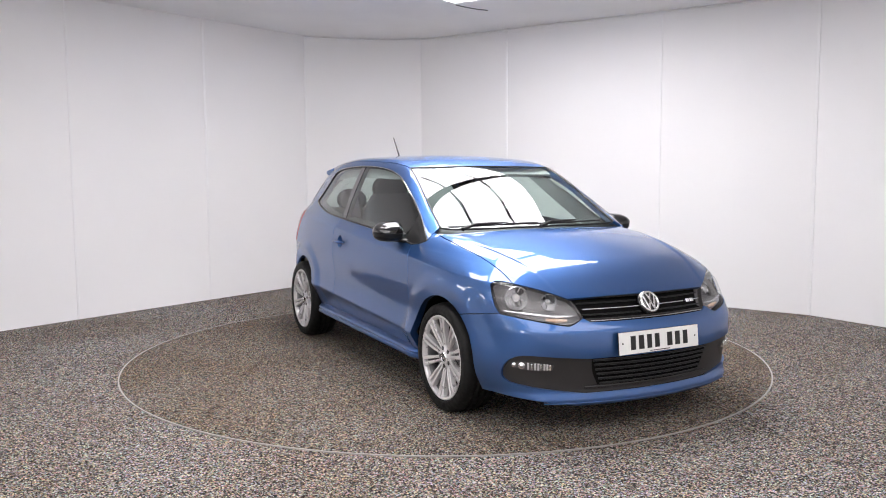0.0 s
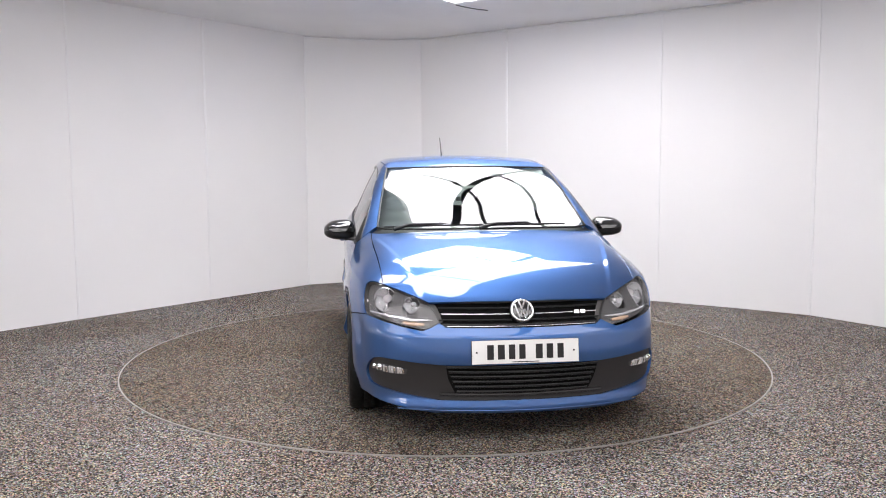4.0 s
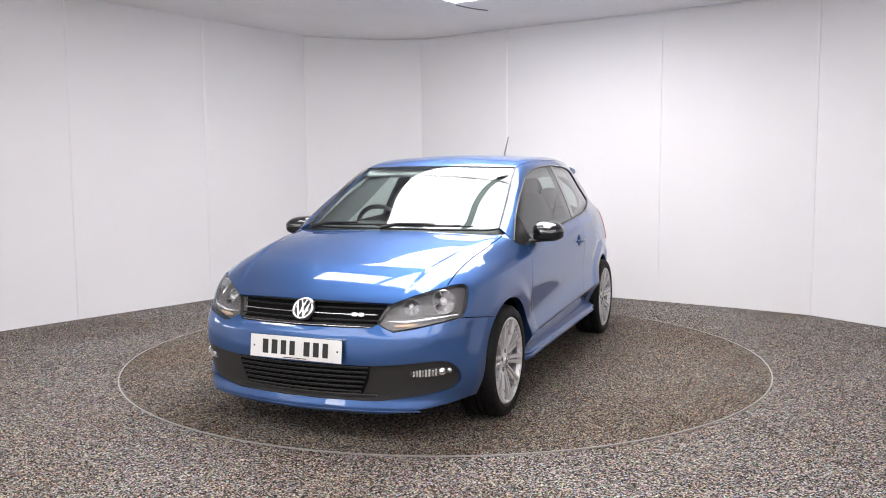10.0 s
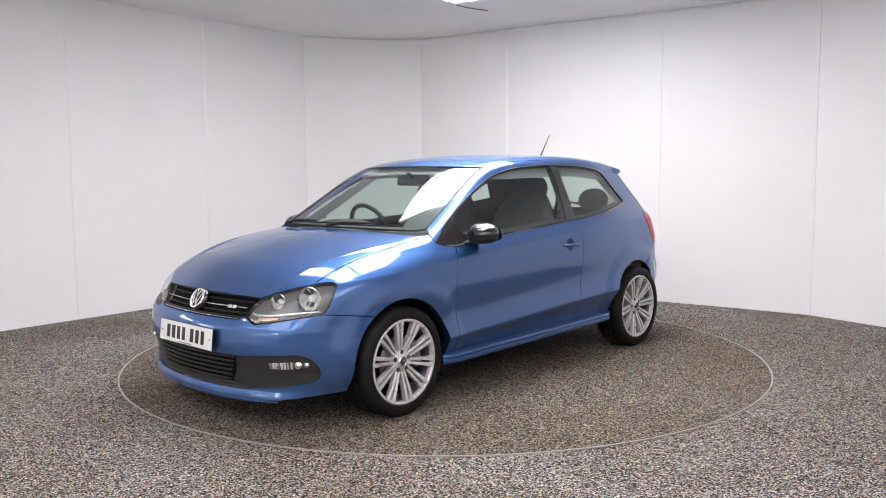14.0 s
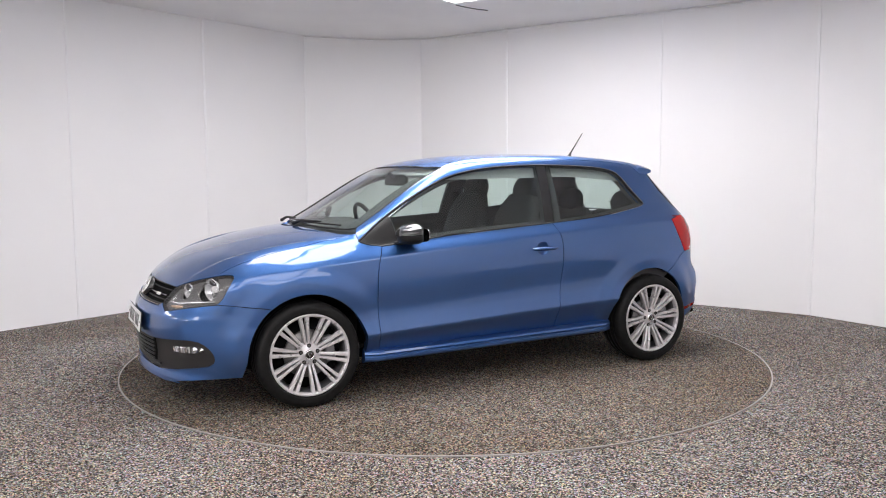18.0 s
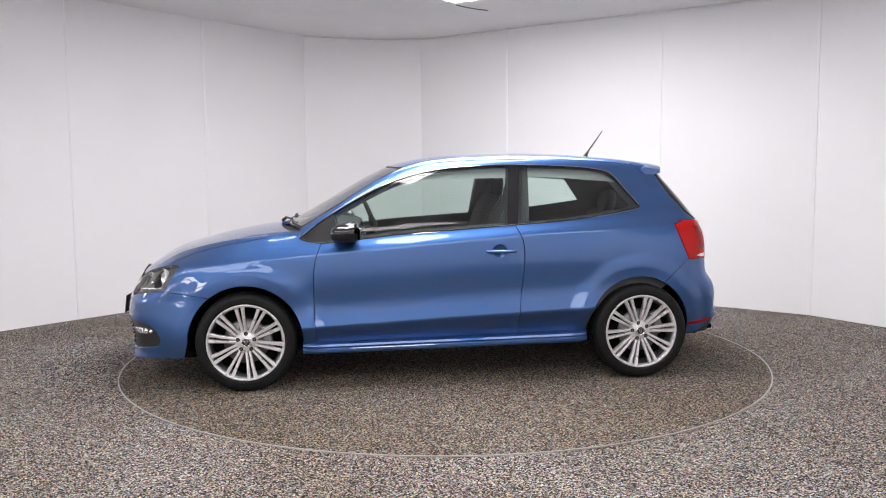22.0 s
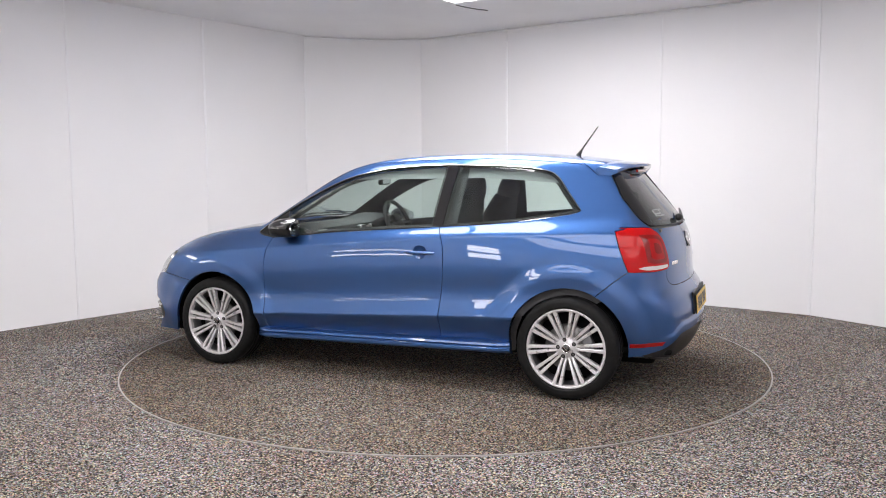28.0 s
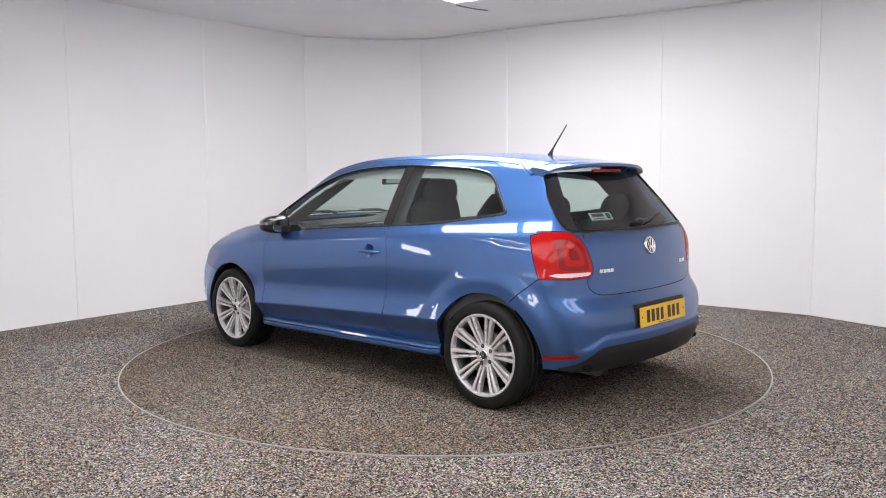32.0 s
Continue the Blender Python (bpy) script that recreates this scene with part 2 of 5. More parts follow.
def room():
    n = len(ROOM)
    c = Vector((-0.4, -2.0))
    outer = [tuple(Vector(p) + (Vector(p) - c).normalized() * 0.14) for p in ROOM]
    # four wall runs, joined end to end
    runs = [("wall_west", [15, 16, 17, 18, 0]), ("wall_corner", [0, 1, 2, 3]), ("wall_east", [3, 4, 5, 6, 7, 8, 9, 10, 11]), ("wall_south", [11, 12, 13, 14, 15])]
    for name, ids in runs:
        bm = bmesh.new()
        cols = []
        for i in ids:
            a, b = ROOM[i], outer[i]
            cols.append([bm.verts.new((a[0], a[1], -0.05)), bm.verts.new((a[0], a[1], CEIL_Z)), bm.verts.new((b[0], b[1], CEIL_Z)), bm.verts.new((b[0], b[1], -0.05))])
        for p, q in zip(cols, cols[1:]):
            for k in range(4):
                bm.faces.new((p[k], q[k], q[(k + 1) % 4], p[(k + 1) % 4]))
        bm.faces.new(cols[0])
        bm.faces.new(cols[-1][::-1])
        bmesh.ops.recalc_face_normals(bm, faces=bm.faces)
        w = part(name, bm, WALL, None, smooth=20 if name == "wall_corner" else None)
        tagged(w, "smooth white painted studio wall panels", "wall", kind="structure")
    # cover strips over the panel joints
    for k, (x, y) in enumerate(((-1.60, 3.74), (-2.45, 2.62), (-3.335, 1.47), (0.70, 3.375), (2.155, 2.36), (3.331, 1.508))):
        d = (c - Vector((x, y))).normalized()
        ang = math.degrees(math.atan2(d.y, d.x))
        bm = box(0.012, 0.022 if k < 5 else 0.03, CEIL_Z - 0.004, pose(x + 0.003 * d.x, y + 0.003 * d.y, CEIL_Z / 2, 0, 0, ang), 0.003)
        tagged(part("trim", bm, STRIP, None), "thin white cover strip over wall panel joint", "trim", kind="structure")
    # floor and ceiling
    bm = bmesh.new()
    vs = [bm.verts.new((x, y, 0)) for x, y in outer]
    bm.faces.new(vs)
    lo = [bm.verts.new((x, y, -0.1)) for x, y in outer]
    bm.faces.new(lo[::-1])
    for i in range(n):
        bm.faces.new((vs[i], lo[i], lo[(i + 1) % n], vs[(i + 1) % n]))
    tagged(part("floor", bm, CARPET, None), "dark grey speckled loop carpet floor", "floor", kind="structure")
    bm = bmesh.new()
    vs = [bm.verts.new((x, y, CEIL_Z)) for x, y in outer]
    bm.faces.new(vs[::-1])
    hi = [bm.verts.new((x, y, CEIL_Z + 0.1)) for x, y in outer]
    bm.faces.new(hi)
    for i in range(n):
        bm.faces.new((vs[i], vs[(i + 1) % n], hi[(i + 1) % n], hi[i]))
    tagged(part("ceiling", bm, CEIL, None), "plain pale grey ceiling", "ceiling", kind="structure")
    # ceiling edge bead along the walls in view
    ids = [0, 1, 2, 3, 4, 5, 6, 7, 8, 9]
    path = []
    for i in ids:
        p = Vector(ROOM[i])
        q = p + (c - p).normalized() * 0.008
        path.append((q.x, q.y, CEIL_Z - 0.012))
    tagged(part("trim", rod(path, 0.012, 6), STRIP, None), "slim white bead between wall and ceiling", "trim", kind="structure")


room()

# ceiling light bank over the turntable, square to the walls, its far corner towards the room's corner
CORNER = Vector((0.11, 1.85, 0))
ALONG_A, ALONG_B = Vector((-0.6, -0.8, 0)), Vector((0.8, -0.6, 0))
BANK_A, BANK_B, BANK_SHORT, BANK_BAR = 3.11, 2.10, 1.80, 1.14


def light_bank():
    z = CEIL_Z - 0.012
    root = new("ceiling_light_panel")
    root.location = CORNER + Vector((0, 0, z))
    tagged(root, "large bright white ceiling light panel with dark battens", "ceiling light")

    def slab(name, a0, a1, b0, b1, z0, z1, mat):
        bm = bmesh.new()
        vs = []
        for zz in (z0, z1):
            for a, b in ((a0, b0), (a1, b0), (a1, b1), (a0, b1)):
                vs.append(bm.verts.new(ALONG_A * a + ALONG_B * b + Vector((0, 0, zz))))
        for f in ((0, 1, 2, 3), (4, 7, 6, 5), (0, 4, 5, 1), (1, 5, 6, 2), (2, 6, 7, 3), (3, 7, 4, 0)):
            bm.faces.new([vs[i] for i in f])
        bmesh.ops.recalc_face_normals(bm, faces=bm.faces)
        return part(name, bm, mat, root)
    slab("diffuser", 0.0, BANK_SHORT, 0.0, BANK_BAR, 0, 0.008, PANEL)
    slab("diffuser", 2.68, BANK_A, 0.06, BANK_BAR, 0, 0.008, PANEL)
    slab("diffuser", 0.04, BANK_A, BANK_BAR + 0.001, BANK_B, 0, 0.008, PANEL)
    for k in (0.62, 1.21, 1.80, 2.42):
        slab("batten", k - 0.016, k + 0.016, 0.06 if k < 1.5 else BANK_BAR, BANK_B, -0.012, -0.001, DARKBAR)
    slab("crossbar", 0.04, BANK_A, BANK_BAR - 0.035, BANK_BAR + 0.035, -0.03, -0.013, DARKBAR)


light_bank()


def batten_light(m):
    """A slim ceiling fitting with one bright tube."""
    root = part("ceiling_batten", box(1.5, 0.10, 0.05, pose(0, 0, -0.026), 0.008), STRIP, None)
    part("tube", rod([(-0.72, 0, -0.066), (0.72, 0, -0.066)], 0.016, 12), TUBE, root, "bright white tube", smooth=60)
    tagged(root, "white ceiling batten light with lit tube", "ceiling light", "batten lights on the ceiling")
    root.matrix_basis = m
    return root


def fill_panel(m):
    """A square-edged ceiling tray with white diffuser, added out of view as fill."""
    root = part("ceiling_fill_tray", box(2.4, 1.9, 0.04, pose(0, 0, -0.021), 0.006), STRIP, None)
    part("diffuser", box(2.3, 1.8, 0.006, pose(0, 0, -0.0445)), FILL_TRAY, root, "white lit diffuser")
    tagged(root, "flat white ceiling tray with lit diffuser, added as fill light", "ceiling light", "light trays on the ceiling")
    root.matrix_basis = m
    return root


# added trays, all out of view, that fill in light from the camera side
tray = fill_panel(pose(-2.7, -4.2, CEIL_Z, 0, 0, 0))
for x, y in ((2.6, -4.2), (-1.3, -6.4), (1.3, -6.4)):
    copy_thing(tray, pose(x, y, CEIL_Z, 0, 0, 0))
copy_thing(tray, pose(0.0, -4.2, CEIL_Z, 0, 0, 0))

first = batten_light(pose(-3.6, -2.6, CEIL_Z, 0, 0, -40))
copy_thing(first, pose(-4.2, -3.3, CEIL_Z, 0, 0, -40))



def lit_panel(m, wide=1.50, high=0.16, label="long slim white wall light box, lit"):
    """A flat lit panel on the wall, out of view."""
    root = part("lit_wall_panel", box(0.05, wide, high, pose(0.026, 0, 0), 0.008), STRIP, None)
    part("diffuser", box(0.006, wide - 0.06, high - 0.05, pose(0.0535, 0, 0)), SOFTBOX, root, "white lit diffuser")
    tagged(root, label, "wall light", "wall lights behind the camera")
    root.matrix_basis = m
    return root


lamp = lit_panel(pose(-5.07, -4.70, 1.10, 0, 0, 18), 1.5, 0.11)
copy_thing(lamp, pose(-5.07, -4.70, 0.84, 0, 0, 18))
# added unseen panels in place of a bright slatted window reflected in the flank
lamp = lit_panel(pose(-4.20, -6.56, 1.74, 0, 0, 47.7), 0.95, 0.48, "broad lit panel standing in for a bright slatted window")
copy_thing(lamp, pose(-4.20, -6.56, 1.16, 0, 0, 47.7))
# added unseen panels that put glints on the flank and brighten it
lamp = lit_panel(pose(-5.33, -1.66, 1.25, 0, 0, -11.4), 0.8, 0.30, "short lit panel added out of view to light the flank")
copy_thing(lamp, pose(-4.80, -0.49, 1.60, 0, 0, -36.9))


def ceiling_line():
    """A thin dark line along the ceiling beside the light bank."""
    ob = part("ceiling_line", rod([(0.12, 1.985, CEIL_Z - 0.004), (0.22, 2.09, CEIL_Z - 0.006), (0.33, 2.185, CEIL_Z - 0.006), (0.43, 2.255, CEIL_Z - 0.004)], 0.0045, 6), DARKBAR, None, smooth=60)
    tagged(ob, "thin dark line along the ceiling", "cable")


ceiling_line()


# floor disc
def turntable():
    root = new("turntable")
    tagged(root, "round carpeted car turntable flush with the floor", "turntable")
    R = 2.2345
    bm = bmesh.new()
    bmesh.ops.create_circle(bm, cap_ends=True, radius=R, segments=180, matrix=pose(0, 0, 0.004))
    r = bmesh.ops.extrude_face_region(bm, geom=list(bm.faces))
    for v in r["geom"]:
        if isinstance(v, bmesh.types.BMVert):
            v.co.z = 0.0005
    bmesh.ops.recalc_face_normals(bm, faces=bm.faces)
    part("carpet_top", bm, DISC, root)
    part("edge_ring", lathe([(R - 0.002, 0.0005), (R - 0.002, 0.006), (R + 0.007, 0.006), (R + 0.007, 0.0005)], 180, m=pose(0, 0, 0, 90) @ pose(0, 0, 0, 180)), RINGMETAL, root, "thin pale metal edge ring")
    for p in root.children:
        if p.name.startswith("edge_ring"):
            for v in p.data.vertices:
                v.co.z = abs(v.co.z)
    return root


TABLE = turntable()


# ---------------------------------------------------------------- the car's outer skin as one smooth solid
def table(pairs, soft, lo=-2.4, hi=2.4, n=2400):
    """A smooth curve through (at, value) pairs, rounded over the length soft."""
    xs, ys = [p[0] for p in pairs], [p[1] for p in pairs]
    if xs[0] > xs[-1]:
        xs, ys = xs[::-1], ys[::-1]
    g = np.linspace(lo, hi, n)
    # monotone cubic
    xs, ys = np.array(xs, float), np.array(ys, float)
    h = np.diff(xs)
    d = np.diff(ys) / h
    m = np.zeros(len(xs))
    m[1:-1] = np.where(d[:-1] * d[1:] > 0, 3 * (h[:-1] + h[1:]) / ((2 * h[1:] + h[:-1]) / np.where(d[:-1] == 0, 1, d[:-1]) + (h[1:] + 2 * h[:-1]) / np.where(d[1:] == 0, 1, d[1:])), 0)
    m[0], m[-1] = d[0], d[-1]
    k = np.clip(np.searchsorted(xs, g) - 1, 0, len(h) - 1)
    t = (g - xs[k]) / h[k]
    v = (1 + 2 * t) * (1 - t) ** 2 * ys[k] + t * (1 - t) ** 2 * h[k] * m[k] + t * t * (3 - 2 * t) * ys[k + 1] + t * t * (t - 1) * h[k] * m[k + 1]
    v = np.where(g < xs[0], ys[0] + m[0] * (g - xs[0]), np.where(g > xs[-1], ys[-1] + m[-1] * (g - xs[-1]), v))
    step = g[1] - g[0]
    w = max(1, int(3 * soft / step))
    ker = np.exp(-0.5 * (np.arange(-w, w + 1) * step / soft) ** 2)
    ker /= ker.sum()
    pad = np.concatenate([v[0] + (v[1] - v[0]) * np.arange(-w, 0), v, v[-1] + (v[-1] - v[-2]) * np.arange(1, w + 1)])
    v = np.convolve(pad, ker, "valid")
    return lambda q: np.interp(q, g, v)


def fair(pairs, gap=0.03):
    """Points close together on the fairest curve through pairs."""
    x, y = (np.array([p[i] for p in pairs][::-1]) for i in (0, 1))
    h, n = np.diff(x), len(x)
    a, b = np.eye(n), np.zeros(n)
    for i in range(1, n - 1):
        a[i, i - 1:i + 2] = h[i - 1], 2 * (h[i - 1] + h[i]), h[i]
        b[i] = 6 * ((y[i + 1] - y[i]) / h[i] - (y[i] - y[i - 1]) / h[i - 1])
    m = np.linalg.solve(a, b)
    g = np.linspace(x[0], x[-1], int((x[-1] - x[0]) / gap) + 1)
    k = np.clip(np.searchsorted(x, g) - 1, 0, n - 2)
    u, v = x[k + 1] - g, g - x[k]
    s = (m[k] * u ** 3 + m[k + 1] * v ** 3) / (6 * h[k]) + (y[k] / h[k] - m[k] * h[k] / 6) * u + (y[k + 1] / h[k] - m[k + 1] * h[k] / 6) * v
    return list(zip(g, s))[::-1]


# centre line of the top: bonnet, windscreen, roof
TOP = table([(2.15, 0.50), (2.02, 0.675)] + fair([(1.96, 0.722), (1.86, 0.782), (1.655, 0.859), (1.456, 0.912), (1.22, 0.957), (1.11, 0.971), (1.045, 0.978)])
            + fair([(1.020, 0.981), (0.82, 1.0915), (0.58, 1.2325), (0.33, 1.358), (0.10, 1.413), (-0.34, 1.443), (-0.74, 1.444), (-1.15, 1.418), (-1.40, 1.388), (-1.65, 1.343)]), 0.014)
CROWN = table([(2.2, 0.055), (1.5, 0.05), (1.2, 0.052), (0.95, 0.05), (0.3, 0.06), (-0.2, 0.085), (-1.6, 0.09)], 0.08)
BOW = table([(2.2, 0.22), (0.5, 0.16), (0.0, 0.08), (-1.0, -0.05), (-1.6, -0.1)], 0.1)
# half width by height at the front door, with its two sharp lines, and without them for the bumpers
WIDE = table([(0.0, 0.70), (0.15, 0.750), (0.24, 0.764), (0.29, 0.788), (0.34, 0.8165), (0.380, 0.8415), (0.386, 0.8425), (0.392, 0.8410), (0.44, 0.8305), (0.49, 0.8222), (0.53, 0.8203), (0.57, 0.8230), (0.62, 0.8283), (0.66, 0.8315), (0.69, 0.8325), (0.73, 0.8320), (0.78, 0.8298), (0.83, 0.8260), (0.858, 0.8228),
              (0.866, 0.8192), (0.876, 0.8120), (0.925, 0.772), (1.0, 0.742), (1.1, 0.700), (1.2, 0.652), (1.3, 0.597), (1.36, 0.560), (1.5, 0.47)], 0.0035)
WIDE_END = table([(0.0, 0.70), (0.15, 0.765), (0.24, 0.784), (0.31, 0.806), (0.40, 0.824), (0.53, 0.832), (0.66, 0.8335), (0.78, 0.8298), (0.858, 0.8228), (0.876, 0.8120), (0.925, 0.772), (1.0, 0.742), (1.1, 0.700), (1.2, 0.652), (1.3, 0.597), (1.36, 0.560), (1.5, 0.47)], 0.008)
# heights of the flank's lower line, its shoulder line and the window base along the car
LOW_AT, SHOULDER_AT, BASE_AT = 0.386, 0.866, 0.072
LOWLINE = table([(2.1, 0.330), (0.803, 0.391), (-0.168, 0.438), (-0.8, 0.464), (-2.0, 0.50)], 0.05)
SHOULDER = table([(2.1, 0.728), (1.2, 0.800), (0.728, 0.839), (0.418, 0.864), (0.072, 0.890), (-0.415, 0.929), (-0.70, 0.947), (-1.0, 0.960), (-1.35, 0.974), (-2.0, 0.992)], 0.06)
BASELINE = table([(2.1, 0.785), (1.2, 0.856), (0.775, 0.893), (0.525, 0.917), (0.246, 0.944), (-0.425, 0.989), (-0.81, 1.018), (-1.16, 1.066), (-1.30, 1.085), (-2.0, 1.12)], 0.05)


def flank(x, z):
    """The height at the front door that a height elsewhere on the flank answers to."""
    lo, sh, ba = LOWLINE(x), SHOULDER(x), BASELINE(x)
    top = ba + BASE_AT * (x - 0.5)
    k = (SHOULDER_AT - LOW_AT) / (sh - lo)
    return np.where(z < lo, z * LOW_AT / lo, np.where(z < sh, LOW_AT + (z - lo) * k, np.where(z < ba, SHOULDER_AT + (z - sh) * (top - SHOULDER_AT) / (ba - sh), z + BASE_AT * (x - 0.5))))


def flank_height(x, q):
    """The other way round: where along the car a line of the door lies."""
    g = np.linspace(0.1, 1.1, 1001)
    return float(np.interp(q, flank(np.full(1001, x), g), g))


PLAN = table([(2.1, -0.22), (1.8, -0.105), (1.6, -0.049), (1.4, -0.022), (1.2, -0.014), (0.9, -0.003), (0.4, 0.0), (-0.6, -0.003), (-1.0, -0.018), (-1.3, -0.046), (-1.55, -0.072), (-1.75, -0.126), (-2.0, -0.21)], 0.06)
CABIN = table([(1.2, -0.02), (0.6, -0.008), (0.0, 0.0), (-0.6, -0.022), (-1.0, -0.055), (-1.4, -0.10), (-1.8, -0.15)], 0.08)
NOSE = table([(0.05, 1.95), (0.15, 2.012), (0.172, 2.034), (0.186, 2.040), (0.20, 2.038), (0.235, 2.028), (0.30, 2.034), (0.45, 2.056), (0.53, 2.054), (0.58, 2.030), (0.62, 2.008), (0.69, 1.985), (0.75, 1.925), (0.85, 1.82), (1.0, 1.7)], 0.006)
TAIL = table([(0.10, -1.70), (0.25, -1.845), (0.31, -1.875), (0.37, -1.892), (0.50, -1.893), (0.57, -1.882), (0.62, -1.852), (0.66, -1.826), (0.80, -1.815), (0.92, -1.793), (0.98, -1.764), (1.04, -1.718), (1.10, -1.670), (1.20, -1.585), (1.29, -1.508), (1.40, -1.42), (1.5, -1.33)], 0.012)
ARCH_F, ARCH_R = (1.235, 0.302, 0.343), (-1.228, 0.302, 0.347)


def smax(a, b, k):
    h = np.maximum(k - np.abs(a - b), 0) / k
    return np.maximum(a, b) + h * h * k * 0.25


def step(a, b, v):
    t = np.clip((v - a) / (b - a), 0, 1)
    return t * t * (3 - 2 * t)


def skin(p):
    """Below nought inside the body, above outside; close to a distance near the surface."""
    x, y, z = p[:, 0], np.abs(p[:, 1]), p[:, 2]
    zz = flank(x, z)
    plain = step(1.30, 1.50, np.abs(x))
    w = WIDE(zz) * (1 - plain) + WIDE_END(zz) * plain + PLAN(x) + CABIN(x) * step(0.72, 1.32, z)
    # flared wheel arches
    for (cx, cz, r), bulge in ((ARCH_F, 0.013), (ARCH_R, 0.018)):
        d = np.hypot(x - cx, z - cz)
        w = w + bulge * step(r + 0.165, r + 0.055, d) * step(0.84, 0.74, z) * step(0.10, 0.25, z)
    # the front bumper flares towards its lower corners
    w = w + step(1.28, 1.60, x) * np.interp(z, (0.1, 0.2, 0.3, 0.4, 0.48, 0.56), (0.034, 0.034, 0.027, 0.015, 0.005, 0.0))
    side = y - w
    slope = (WIDE(zz + 0.01) - WIDE(zz - 0.01)) / 0.02
    side = side / np.sqrt(1 + slope * slope)
    xx = x + BOW(x) * y * y
    s = (TOP(xx + 0.01) - TOP(xx - 0.01)) / 0.02
    top = (z - TOP(xx) + CROWN(x) * y * y) / np.sqrt(1 + s * s)
    # low ridges on the bonnet
    ridge = 0.470 + 0.23 * (1.9 - np.clip(x, 1.0, 1.95))
    top = top - 0.007 * step(1.98, 1.85, x) * step(1.02, 1.12, x) * step(ridge - 0.018, ridge + 0.018, y)
    front = x - NOSE(z) + 0.30 * y * y + 0.9 * y ** 8
    back = TAIL(z) - x + 0.17 * y * y + 0.75 * y ** 8
    # scooped ledge across the rear bumper
    edge = 0.432 - 0.07 * step(0.50, 0.70, y)
    back = back - 0.009 * step(edge + 0.022, edge - 0.006, z) * step(1.0, 1.3, -x)
    sb = (TAIL(z + 0.01) - TAIL(z - 0.01)) / 0.02
    back = back / np.sqrt(1 + sb * sb)
    f = smax(side, front, 0.075)
    f = smax(f, back, 0.06)
    k = 0.05 + 0.10 * step(0.7, 1.3, x)
    f = smax(f, top, k)
    return smax(f, 0.10 - z, 0.03)


def normal_of(p):
    e, n = 0.003, np.zeros_like(p)
    for i in range(3):
        d = np.zeros(3)
        d[i] = e
        n[:, i] = skin(p + d) - skin(p - d)
    return n / np.maximum(np.linalg.norm(n, axis=1, keepdims=True), 1e-9)


def onto(p, way, inset=0.0, reach=0.9):
    """Slides points along way until they lie on the skin, inset metres below it."""
    way = np.asarray(way, float)
    way = way / np.linalg.norm(way)
    # from outside (against way) to inside
    a, b = np.full(len(p), -reach), np.full(len(p), reach * 0.6)
    ts = np.linspace(-reach, reach * 0.6, 50)
    prev = np.full(len(p), ts[0])
    found = np.zeros(len(p), bool)
    for t in ts[1:]:
        f = skin(p + t * way) + inset
        hit = (~found) & (f < 0)
        a[hit], b[hit] = prev[hit], t
        found |= hit
        prev[:] = t
    for _ in range(30):
        m = 0.5 * (a + b)
        f = skin(p + m[:, None] * way) + inset
        a, b = np.where(f > 0, m, a), np.where(f > 0, b, m)
    out = p + (0.5 * (a + b))[:, None] * way
    # where the ray misses the body, fall back to the nearest skin point
    bad = ~found
    if bad.any():
        q = p[bad].copy()
        for _ in range(25):
            q = q - ((skin(q) + inset)[:, None]) * normal_of(q)
        out[bad] = q
    return out


def spline(pts, gap=0.014, sharp=()):
    """Points along a smooth curve through pts."""
    pts = [np.array(p, float) for p in pts]
    out = []
    for i in range(len(pts) - 1):
        a, b = pts[i], pts[i + 1]
        p = pts[i - 1] if i and i not in sharp else 2 * a - b
        q = pts[i + 2] if i + 2 < len(pts) and (i + 1) not in sharp else 2 * b - a
        n = max(2, int(np.linalg.norm(b - a) / gap))
        for k in range(n):
            t = k / n
            out.append(0.5 * ((2 * a) + (b - p) * t + (2 * p - 5 * a + 4 * b - q) * t * t + (3 * a - p - 3 * b + q) * t ** 3))
    out.append(pts[-1])
    return np.array(out)


def on_side(pts, sharp=(), gap=0.014):
    s = spline(pts, gap, sharp)
    return onto(np.stack([s[:, 0], np.full(len(s), 0.7), s[:, 1]], 1), (0, -1, 0))


def on_top(pts, sharp=(), gap=0.014):
    s = spline(pts, gap, sharp)
    return onto(np.stack([s[:, 0], s[:, 1], np.full(len(s), 1.2)], 1), (0, 0, -1))


def on_front(pts, sharp=(), gap=0.014):
    s = spline(pts, gap, sharp)
    return onto(np.stack([np.full(len(s), 1.7), s[:, 0], s[:, 1]], 1), (-1, 0, 0))


def on_back(pts, sharp=(), gap=0.014):
    s = spline(pts, gap, sharp)
    return onto(np.stack([np.full(len(s), -1.6), s[:, 0], s[:, 1]], 1), (1, 0, 0))


def arc(cx, cz, r, a0, a1, n=40):
    """An arch line in the side view."""
    t = np.radians(np.linspace(a0, a1, n))
    return onto(np.stack([cx + r * np.cos(t), np.full(n, 0.7), cz + r * np.sin(t)], 1), (0, -1, 0))


